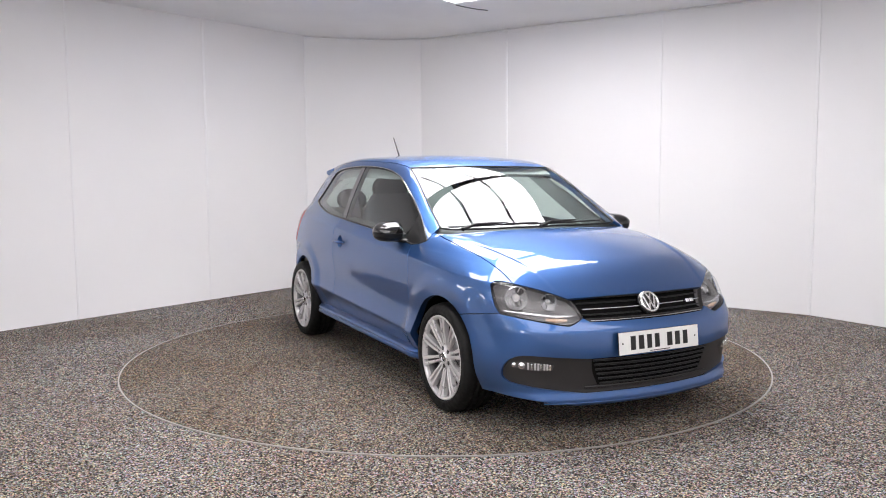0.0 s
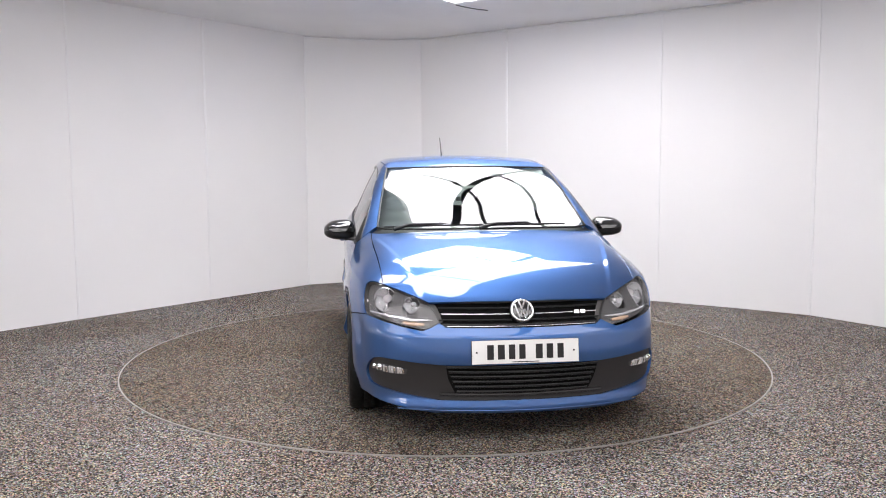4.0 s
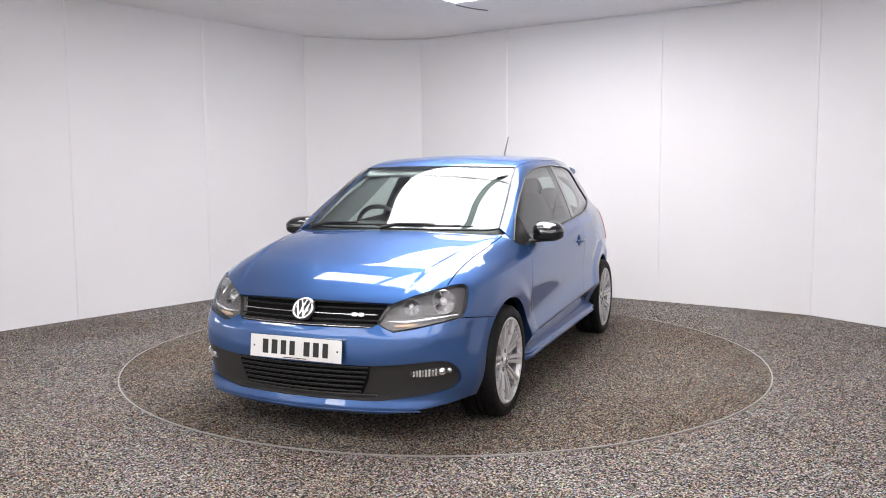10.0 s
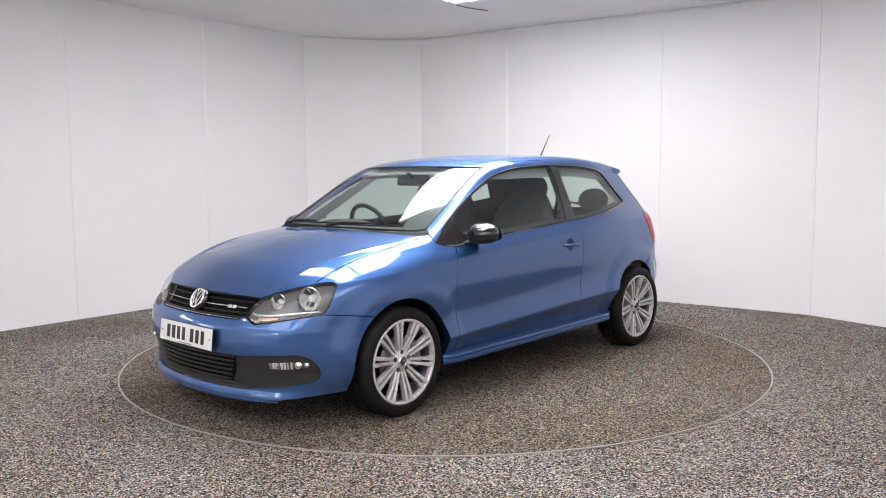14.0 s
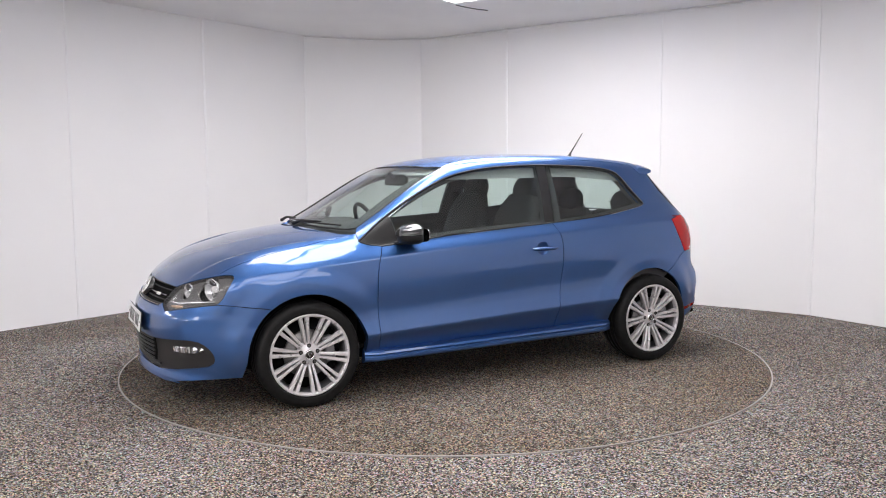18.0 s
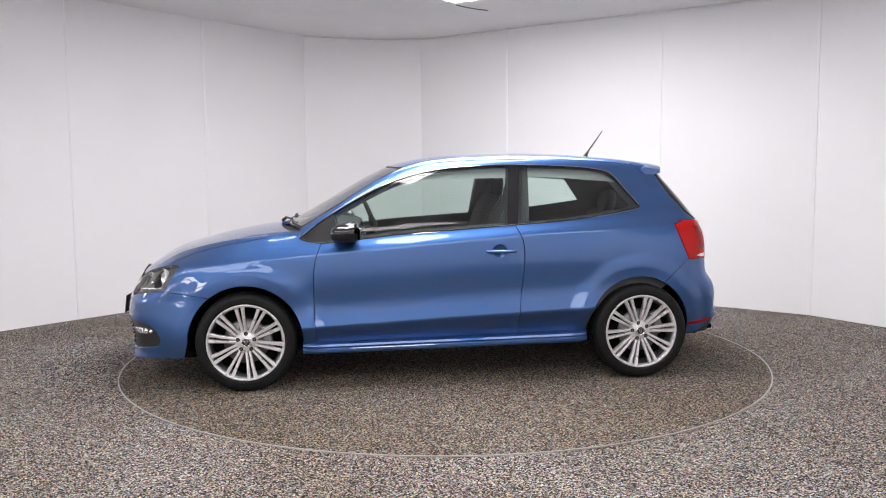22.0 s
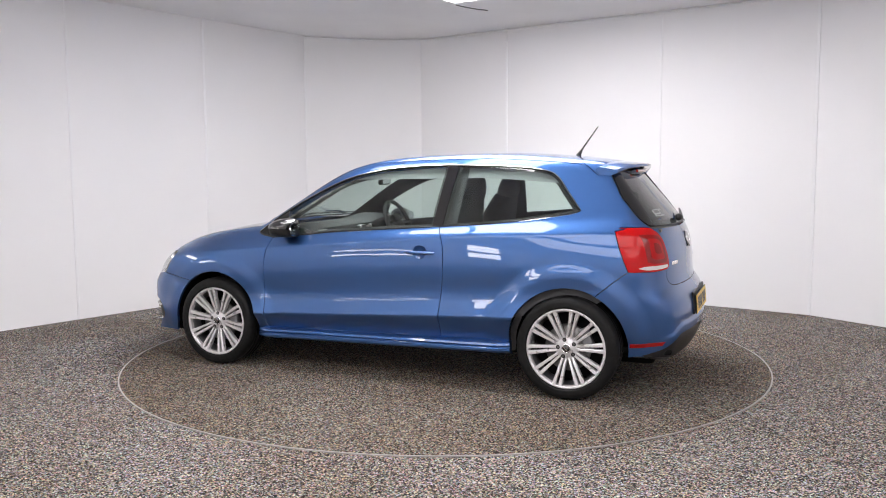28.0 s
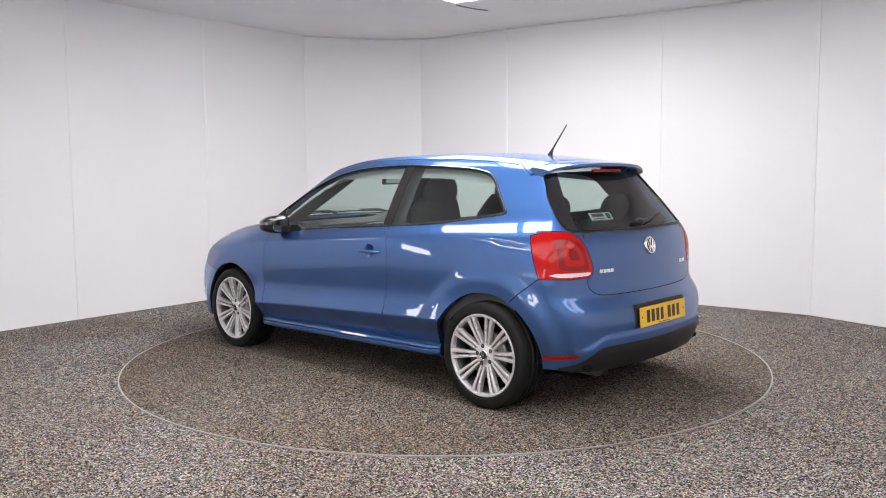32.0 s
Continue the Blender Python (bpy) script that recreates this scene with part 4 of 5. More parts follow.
        part("blade", rod([Vector(np.array(p) * fl) for p in pts], [0.003, 0.006, 0.007, 0.003], 8), REFLECT, base, "silver blade")
        pts = [at((1.7, y, z), (-1, 0, 0)).translation + Vector((-0.03, -0.006, 0)) for y, z in ((0.575, 0.591), (0.53, 0.586), (0.475, 0.584))]
        part("indicator", rod([Vector(np.array(p) * fl) for p in pts], [0.006, 0.011, 0.007], 8), AMBER, base, "amber indicator bulb")
    lens = sheet("lens", loop, (-1, -0.7, 0), LENS, CAR, twin=True, gap=0.0025, inset=0.002, depth=0.006, label="clear plastic lens")
    for a, b in zip(lens, back):
        a.parent = b


front_lamps()


# ---- lamps, rear
def rear_lamps():
    loop = chain(LAMP_B_FRONT, LAMP_B_TOP, LAMP_B_IN, LAMP_B_LOW)
    lamps = sheet("tail_lamp", loop, (0.8, -1, 0), REDLENS, CAR, twin=True, gap=0.002, inset=-0.003, depth=0.02, label="glossy red tail lamp")

    def patch(name, pts, mat, up, label=""):
        c = np.concatenate([on_back(pts + pts[:1], gap=0.012)])
        got = sheet(name, chain(c), (1, -0.35, 0), mat, CAR, twin=True, gap=0.0, inset=-up, depth=0.004, label=label, grid=0.02)
        for g, l in zip(got, lamps):
            g.parent = l
    patch("reverse_lamp", [(0.552, 0.786), (0.560, 0.770), (0.715, 0.765), (0.72, 0.783)], CLEARLENS, 0.0048, "clear strip at the lower edge")
    patch("inner_lens", [(0.690, 0.962), (0.622, 0.958), (0.578, 0.925), (0.560, 0.85), (0.556, 0.812), (0.575, 0.800), (0.690, 0.803), (0.705, 0.83)], REDDARK, 0.0042)
    patch("lens_ring", [(0.672, 0.940), (0.625, 0.936), (0.597, 0.912), (0.583, 0.85), (0.582, 0.830), (0.595, 0.822), (0.672, 0.824), (0.684, 0.85)], REDLENS, 0.0056)
    patch("lens_core", [(0.655, 0.915), (0.632, 0.913), (0.616, 0.898), (0.608, 0.865), (0.612, 0.855), (0.650, 0.856), (0.660, 0.87)], REDDARK, 0.0070)


rear_lamps()


# ---- grilles, front plate, badge
def bar_on(name, y0, y1, z0, z1, r, mat, parent, inset=0.0, flat=1.0, both_sides=False, label=""):
    """A slim bar across the nose, following its bow."""
    pts = []
    for k in range(15):
        t = k / 14
        y, z = y0 + (y1 - y0) * t, z0 + (z1 - z0) * t
        q = onto(np.array([(1.7, abs(y), z)], float), (-1, 0, 0), inset)[0]
        pts.append((q[0], y, q[2]))
    return part(name, rod(pts, r, 8, flat=flat), mat, parent, label, smooth=50)


def nose_parts():
    upper = sheet("upper_grille", chain(HOOD_FRONT, LAMP_IN, GRILLE_LOW, on_front([(0, 0.578), (0, 0.694)])), (-1, -0.1, 0), UNDER, CAR, middle=True, gap=-0.012, inset=0.034, depth=0, label="black slatted grille with bright strips")
    edge_lo = bar_on("grille_edge", -0.385, 0.385, 0.588, 0.588, 0.006, BLACKTRIM, upper, 0.010)
    for z in (0.608, 0.661):
        bar_on("slat", -0.398, 0.398, z, z, 0.0040, BLACKTRIM, upper, 0.020)
    bar_on("bright_strip", -0.385, 0.385, 0.636, 0.636, 0.0028, CHROME, upper, 0.006, label="thin chrome strip")
    bar_on("bright_strip", -0.365, 0.365, 0.583, 0.583, 0.0022, CHROME, upper, 0.003, label="thin chrome strip")
    bar_on("grille_edge", -0.400, 0.400, 0.688, 0.688, 0.005, BLACKTRIM, upper, 0.010)
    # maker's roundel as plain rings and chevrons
    m = at((1.7, 0.0, 0.649), (-1, 0, 0)) @ pose(0, 0, 0.012)
    badge = part("badge", lathe([(0.0005, 0.0), (0.055, 0.0), (0.062, -0.006), (0.062, -0.03)], 48, m=m @ pose(0, 0, 0, 90)), BLACKGLOSS, CAR, "round chrome and black badge", smooth=40)
    ring = lathe([(0.046, 0.001), (0.048, 0.006), (0.055, 0.006), (0.058, 0.001)], 48, m=m @ pose(0, 0, 0, 90))
    part("badge_ring", ring, CHROME, badge, smooth=50)
    for x0, y0, x1, y1 in ((-0.034, 0.030, -0.015, -0.040), (-0.015, -0.040, 0.0, 0.0), (0.0, 0.0, 0.015, -0.040), (0.015, -0.040, 0.034, 0.030), (-0.014, 0.044, 0.0, 0.010), (0.014, 0.044, 0.0, 0.010)):
        d = Vector((x1 - x0, y1 - y0))
        part("badge_bar", box(d.length + 0.006, 0.0085, 0.004, m @ pose((x0 + x1) / 2, (y0 + y1) / 2, 0.003, 0, 0, math.degrees(math.atan2(d.y, d.x))), 0.001), CHROME, badge)
    # trim mark: two plain bright pieces
    for y, w in ((0.276, 0.027), (0.309, 0.025)):
        mm = at((1.7, y, 0.636), (-1, 0, 0)) @ pose(0, 0, 0.004)
        part("trim_mark", box(w, 0.019, 0.004, mm, 0.002), CHROME, upper, "small bright plain mark")
    # lower insert
    insert = sheet("bumper_insert", chain(INTAKE, on_front([(0.0, 0.228), (0.0, 0.402)])), (-1, -0.75, 0), GREYTRIM, CAR, middle=True, gap=-0.004, inset=0.016, depth=0, grid=0.022, label="dark grey plastic bumper insert", holes=())
    mesh_back = sheet("lower_grille", on_front([(0.0, 0.408), (0.375, 0.404), (0.362, 0.33), (0.33, 0.262), (0.0, 0.256), (0.0, 0.408)], sharp=(1, 3, 4)), (-1, 0, 0), UNDER, CAR, middle=True, gap=0.0, inset=0.012, depth=0, label="black lower air intake with slats")
    for k in range(6):
        z = 0.392 - 0.0245 * k
        w = 0.372 - 0.010 * k
        bar_on("slat", -w, w, z, z, 0.0058, BLACKTRIM, mesh_back, 0.004)
    bar_on("slat", -0.40, 0.40, 0.2535, 0.2535, 0.006, GREYTRIM, mesh_back, 0.004)
    bar_on("lip_crease", -0.60, 0.60, 0.178, 0.178, 0.004, PAINT, CAR, 0.001)
    # fog lamps
    def fog_loop():
        return on_front([(0.560, 0.372), (0.566, 0.347), (0.62, 0.344), (0.690, 0.348), (0.722, 0.366), (0.700, 0.386), (0.630, 0.386), (0.560, 0.372)], sharp=(1,))
    fogs = sheet("fog_lamp", chain(fog_loop()), (-1, -0.6, 0), HOUSING, CAR, twin=True, gap=0, inset=0.012, depth=0.0, grid=0.02, label="small ribbed fog lamp")
    for s, f in zip((1, -1), fogs):
        for k in range(8):
            y = 0.573 + 0.0128 * k
            p = onto(np.array([(1.7, y, 0.363 + 0.0005 * k)]), (-1, 0, 0), 0.009)[0]
            part("fog_reflector", box(0.012, 0.0105, 0.030 + 0.0012 * min(k, 4), pose(p[0], p[1] * s, p[2], 0, 14, (30 + 6 * (k % 2)) * s), 0.003), REFLECT if k % 3 else CHROME, f)
        for y, r in ((0.684, 0.016), (0.708, 0.011)):
            p = onto(np.array([(1.7, y, 0.367)]), (-1, 0, 0), 0.010)[0]
            part("fog_bulb", lathe([(0.0005, 0.010), (r * 0.6, 0.008), (r * 0.75, 0.001), (r, 0.006), (r * 1.1, -0.004)], 20, m=pose(p[0], p[1] * s, p[2], 0, 0, -90 + 35 * s)), CHROME, f, smooth=40)
    # plate
    plate(at((1.7, 0.0, 0.469), (-1, 0, 0)) @ pose(0, 0, 0.006), WHITE, "white number plate in a black surround")


def plate(m, mat, label):
    base = part("number_plate", box(0.522, 0.113, 0.006, m, 0.002), INK, CAR, label)
    part("plate_face", box(0.518, 0.110, 0.004, m @ pose(0, 0, 0.0032), 0.001), mat, base)
    # seven plain marks in place of the characters
    for x, w, h in ((-0.170, 0.040, 0.062), (-0.118, 0.042, 0.062), (-0.066, 0.038, 0.062), (-0.016, 0.038, 0.062), (0.066, 0.042, 0.062), (0.118, 0.040, 0.062), (0.170, 0.038, 0.062)):
        part("plate_mark", box(w * 0.8, h * 1.12, 0.002, m @ pose(x, 0, 0.0055), 0.0004), INK, base)
    part("plate_line", box(0.13, 0.004, 0.001, m @ pose(0.0, -0.048, 0.0055)), INK, base)
    for x in (-0.236, 0.236):
        part("screw_cap", lathe([(0.0005, 0.003), (0.004, 0.002), (0.005, 0.0)], 12, m=m @ pose(x, 0, 0.005, 90)), INK, base)


nose_parts()


# ---- glass surrounds, pillars, seals
def glass_trim():
    # black pillar between the side windows
    pillar = chain(on_side([(-0.372, 0.985), (-0.412, 1.362)]), on_side([(-0.412, 1.362), (-0.492, 1.363)]), on_side([(-0.492, 1.363), (-0.447, 0.990)]), on_side([(-0.447, 0.990), (-0.372, 0.985)]))
    sheet("b_pillar", pillar, (0, -1, -0.3), BLACKGLOSS, CAR, twin=True, gap=0.004, inset=0.004, depth=0.006, label="gloss black pillar cover")
    corner = chain(WINDOW_TIP, on_side([(0.775, 0.893), (0.655, 0.905)]), on_side([(0.655, 0.905), (0.700, 1.073)]), WINDOW_TOP[WINDOW_TOP[:, 0] > 0.705])
    sheet("mirror_corner", corner, (0, -1, -0.2), BLACKTRIM, CAR, twin=True, gap=0.003, inset=0.003, depth=0.006, label="black triangle trim at the mirror")
    for k in (0, 1):
        s = 1 - 2 * k
        for name, c, r, up in (("window_seal", WINDOW_TOP, 0.0065, 0.001), ("window_seal", np.concatenate([WINDOW_END, WINDOW_LOW_R]), 0.0065, 0.001), ("window_seal", WINDOW_LOW_F, 0.007, 0.001), ("window_seal", WINDOW_TIP, 0.006, 0.001)):
            n = normal_of(c)
            pts = (c - n * 0.003) * np.array([1, s, 1])
            part(name, rod([tuple(p) for p in pts], r, 6), BLACKTRIM, CAR, smooth=60)
        n = normal_of(SCREEN_SIDE)
        part("screen_seal", rod([tuple(p) for p in (SCREEN_SIDE - 0.004 * n) * np.array([1, s, 1])], 0.007, 6), BLACKTRIM, CAR, smooth=60)
        low = np.concatenate([WINDOW_LOW_F[::-1], WINDOW_LOW_R[::-1]])
        n = normal_of(low)
        part("bright_waist_line", rod([tuple(p) for p in (low + n * 0.0015 + np.array([0, 0, -0.0065])) * np.array([1, s, 1])], 0.0022, 5), CHROME, CAR, "thin bright line under the windows", smooth=60)
        n = normal_of(WINDOW_TOP)
        part("bright_frame_line", rod([tuple(p) for p in (WINDOW_TOP + n * 0.0015) * np.array([1, s, 1])], 0.0019, 5), CHROME, CAR, "thin bright line over the windows", smooth=60)
    # screen top and bottom
    for c, nm in ((SCREEN_TOP, "screen_seal"), (SCREEN_LOW, "cowl_seal")):
        full = np.concatenate([c, c[::-1] * np.array([1, -1, 1])])
        n = normal_of(full)
        part(nm, rod([tuple(p) for p in full - 0.004 * n], 0.006, 6), BLACKTRIM, CAR, smooth=60)
    # cowl between bonnet and screen
    sheet("cowl", chain(HOOD_BACK, SCREEN_LOW, on_top([(1.01, 0.0), (1.06, 0.0)]), on_top([(0.93, 0.697), (0.885, 0.655)])), (-0.2, 0, -1), BLACKTRIM, CAR, middle=True, gap=-0.01, inset=0.020, depth=0, label="black plastic scuttle panel")
    # painted-black borders on the inside of the glass
    def border(name, loop, way, wide, mat, inset, twin=True, middle=False):
        u, v, w = plane_axes(way)
        q = shrink(np.stack([loop @ u, loop @ v], 1), wide)
        hole = onto(q[:, :1] * u + q[:, 1:] * v + float(np.mean(loop @ w)) * w, way, inset, 1.3)
        return sheet(name, loop, way, mat, CAR, holes=[hole], gap=0.003, inset=inset, depth=0, twin=twin, middle=middle, grid=0.05)
    qloop = chain(on_side([(-0.447, 0.991), (-0.492, 1.364)]), WINDOW_LOW_R[WINDOW_LOW_R[:, 0] < -0.45], WINDOW_END, WINDOW_TOP[WINDOW_TOP[:, 0] < -0.495])
    border("glass_border", qloop, (0, -1, -0.3), 0.022, BLACKTRIM, 0.014)
    dloop = chain(WINDOW_LOW_F[(WINDOW_LOW_F[:, 0] < 0.65) & (WINDOW_LOW_F[:, 0] > -0.37)], on_side([(-0.372, 0.985), (-0.412, 1.362)]), WINDOW_TOP[(WINDOW_TOP[:, 0] > -0.41) & (WINDOW_TOP[:, 0] < 0.70)], on_side([(0.700, 1.073), (0.655, 0.905)]))
    border("glass_border", dloop, (0, -1, -0.3), 0.014, BLACKTRIM, 0.014)


glass_trim()


# ---- mirrors, handles
def mirrors():
    def shell(upper):
        """The cap above the seam, or the flatter tray below it."""
        bm = bmesh.new()
        bmesh.ops.create_uvsphere(bm, u_segments=32, v_segments=20, radius=1.0)
        drop = [v for v in bm.verts if (v.co.z < -0.01 if upper else v.co.z > 0.01)]
        bmesh.ops.delete(bm, geom=drop, context="VERTS")
        for v in bm.verts:
            x, y, z = v.co
            # blunt at the back, rounded at the front, dropping towards its outer end
            out = max(0.0, (y + 0.5) / 1.5)
            yy = math.copysign(abs(y) ** 0.62, y) * (0.100 if upper else 0.097)
            zz = abs(z) ** 0.72 * 0.078 * (1.0 - 0.50 * out ** 1.4) if upper else -abs(z) ** 0.40 * 0.052 * (1.0 - 0.25 * out ** 2)
            xx = x * (0.100 if x > 0 else 0.060) * (1.0 if upper else 0.95)
            v.co = (xx + 0.014 * y - 0.10 * max(zz, 0), yy, zz + 0.008 * y - (0.0 if upper else 0.003))
        bmesh.ops.transform(bm, matrix=pose(0.615, 0.866, 0.955, 0, 0, -8), verts=bm.verts)
        return bm
    shells = both(lambda: shell(True), "door_mirror", BLACKGLOSS, CAR, "gloss black door mirror", smooth=70)
    both(lambda: shell(False), "mirror_tray", BLACKTRIM, shells, "matt black lower half", smooth=70)
    both(lambda: rod([(0.675, 0.745, 0.902), (0.660, 0.785, 0.907), (0.640, 0.845, 0.917)], [0.034, 0.030, 0.036], 14, flat=0.42), "mirror_arm", BLACKTRIM, shells, "black mirror arm", smooth=60)

    def glass():
        bm = bmesh.new()
        out = [(0.072 * math.copysign(abs(math.cos(a)) ** 0.6, math.cos(a)), 0.040 * math.copysign(abs(math.sin(a)) ** 0.6, math.sin(a))) for a in np.linspace(0, 2 * math.pi, 33)[:-1]]
        prism(out, 0.004, pose(0.557, 0.862, 0.955, 90, 0, -90 + 12), bm)
        return bm
    both(glass, "mirror_glass", MIRROR, shells, "mirror glass")


def handles():
    def dish(s):
        m = at((-0.318, 0.9, 0.832), (0, -1, 0))
        bm = lathe([(0.0005, -0.026), (0.028, -0.024), (0.041, -0.010), (0.0475, 0.000), (0.049, -0.004)], 32, m=m @ pose(0, 0, 0, 90))
        for v in bm.verts:
            v.co.z = m.translation.z + (v.co.z - m.translation.z) * 0.95
        return bm

    def grip():
        pts = []
        for k in range(9):
            x = -0.233 - 0.186 * k / 8
            q = at((x, 0.9, 0.830), (0, -1, 0)).translation
            pts.append(q + Vector((0, 0.006 + 0.020 * math.sin(math.pi * k / 8) ** 0.5, 0)))
        return rod(pts, [0.009, 0.014, 0.0148, 0.0148, 0.0148, 0.0148, 0.0148, 0.014, 0.009], 12, flat=0.75)
    hs = both(grip, "door_handle", PAINT, DOORS, "body-coloured handle", smooth=60)
    both(lambda: dish(1), "handle_dish", PAINT, DOORS, smooth=60)


mirrors()
handles()


# ---- skirt, arches, underside
def lower_parts():
    def skirt():
        bm = bmesh.new()
        prof = [(0.765, 0.288), (0.802, 0.284), (0.819, 0.274), (0.824, 0.262), (0.818, 0.252), (0.826, 0.244), (0.826, 0.230), (0.816, 0.220), (0.775, 0.207), (0.740, 0.205)]
        xs = np.linspace(0.897, -0.888, 26)
        rows = []
        for x in xs:
            lift = 0.028 * (0.9 - x) / 1.8
            end = 1 - 0.4 * step(0.03, 0.0, np.array([min(0.897 - x, x + 0.888)]))[0]
            rows.append([bm.verts.new((x, 0.74 + (y - 0.74) * end, z + lift)) for y, z in prof])
        for a, b in zip(rows, rows[1:]):
            for k in range(len(prof) - 1):
                bm.faces.new((a[k], a[k + 1], b[k + 1], b[k]))
        bm.faces.new(rows[0][::-1])
        bm.faces.new(rows[-1])
        bmesh.ops.recalc_face_normals(bm, faces=bm.faces)
        return bm
    both(skirt, "side_skirt", PAINT, CAR, "blue side skirt", smooth=35)

    def liner(cx, r, a0=-8, a1=188):
        bm = bmesh.new()
        rows = []
        for a in np.radians(np.linspace(a0, a1, 40)):
            c, s = math.cos(a), math.sin(a)
            edge = min(0.80, float(onto(np.array([(cx + r * c, 0.7, max(0.2, 0.302 + r * s))]), (0, -1, 0))[0][1]) - 0.022)
            rows.append([bm.verts.new((cx + q * c, y, 0.302 + q * s)) for y, q in ((0.45, 0.0), (0.45, r + 0.03), (edge - 0.09, r + 0.03), (edge - 0.008, r + 0.012), (edge, r - 0.001))])
        for p, q in zip(rows, rows[1:]):
            for k in range(4):
                bm.faces.new((p[k], p[k + 1], q[k + 1], q[k]))
        bmesh.ops.remove_doubles(bm, verts=bm.verts, dist=1e-5)
        return bm
    both(lambda: liner(ARCH_F[0], ARCH_F[2]), "wheel_arch_liner", UNDER, CAR, smooth=40)
    both(lambda: liner(ARCH_R[0], ARCH_R[2]), "wheel_arch_liner", UNDER, CAR, smooth=40)
    bm = box(3.40, 0.90, 0.10, pose(0.02, 0, 0.215), 0.03)
    box(1.70, 1.50, 0.06, pose(0.0, 0, 0.245), 0.02, bm)
    part("underbody", bm, UNDER, CAR, "black underbody")
    bm = box(0.30, 1.10, 0.05, pose(1.70, 0, 0.185), 0.02)
    part("undertray", bm, UNDER, CAR)
    # rear valance and pipes
    val = sheet("rear_valance", chain(BACK_LOW, on_back([(0.0, 0.385), (0.0, 0.250)]), on_back([(0.0, 0.250), (0.45, 0.254), (0.70, 0.268)])), (1, -0.2, 0), BLACKTRIM, CAR, middle=True, gap=-0.006, inset=0.006, depth=0.02, label="black plastic rear valance")
    part("valance_lip", rod([(-1.68, 0.62, 0.255), (-1.76, 0.50, 0.252), (-1.81, 0.25, 0.250), (-1.82, 0, 0.250), (-1.81, -0.25, 0.250), (-1.76, -0.50, 0.252), (-1.68, -0.62, 0.255)], 0.014, 8), BLACKTRIM, CAR, smooth=60)
    part("rear_undertray", box(0.36, 1.25, 0.03, pose(-1.62, 0, 0.268, 0, 6), 0.01), UNDER, CAR)
    for y in (0.385, 0.455):
        part("exhaust_pipe", lathe([(0.024, -0.10), (0.030, -0.10), (0.032, 0.0), (0.032, 0.12), (0.027, 0.12), (0.026, -0.05)], 24, m=pose(-1.64, y, 0.236, 0, 0, 90)), STEEL, CAR, "twin steel tailpipe", smooth=40)
    def red_reflector():
        c = on_back([(0.655, 0.352), (0.658, 0.330), (0.725, 0.316), (0.730, 0.338), (0.655, 0.352)], sharp=(1, 2, 3))
        return c
    sheet("rear_reflector", chain(red_reflector()), (1, -0.6, 0), REDDARK, CAR, twin=True, gap=0, inset=-0.002, depth=0.006, grid=0.02, label="red reflector strip")


lower_parts()


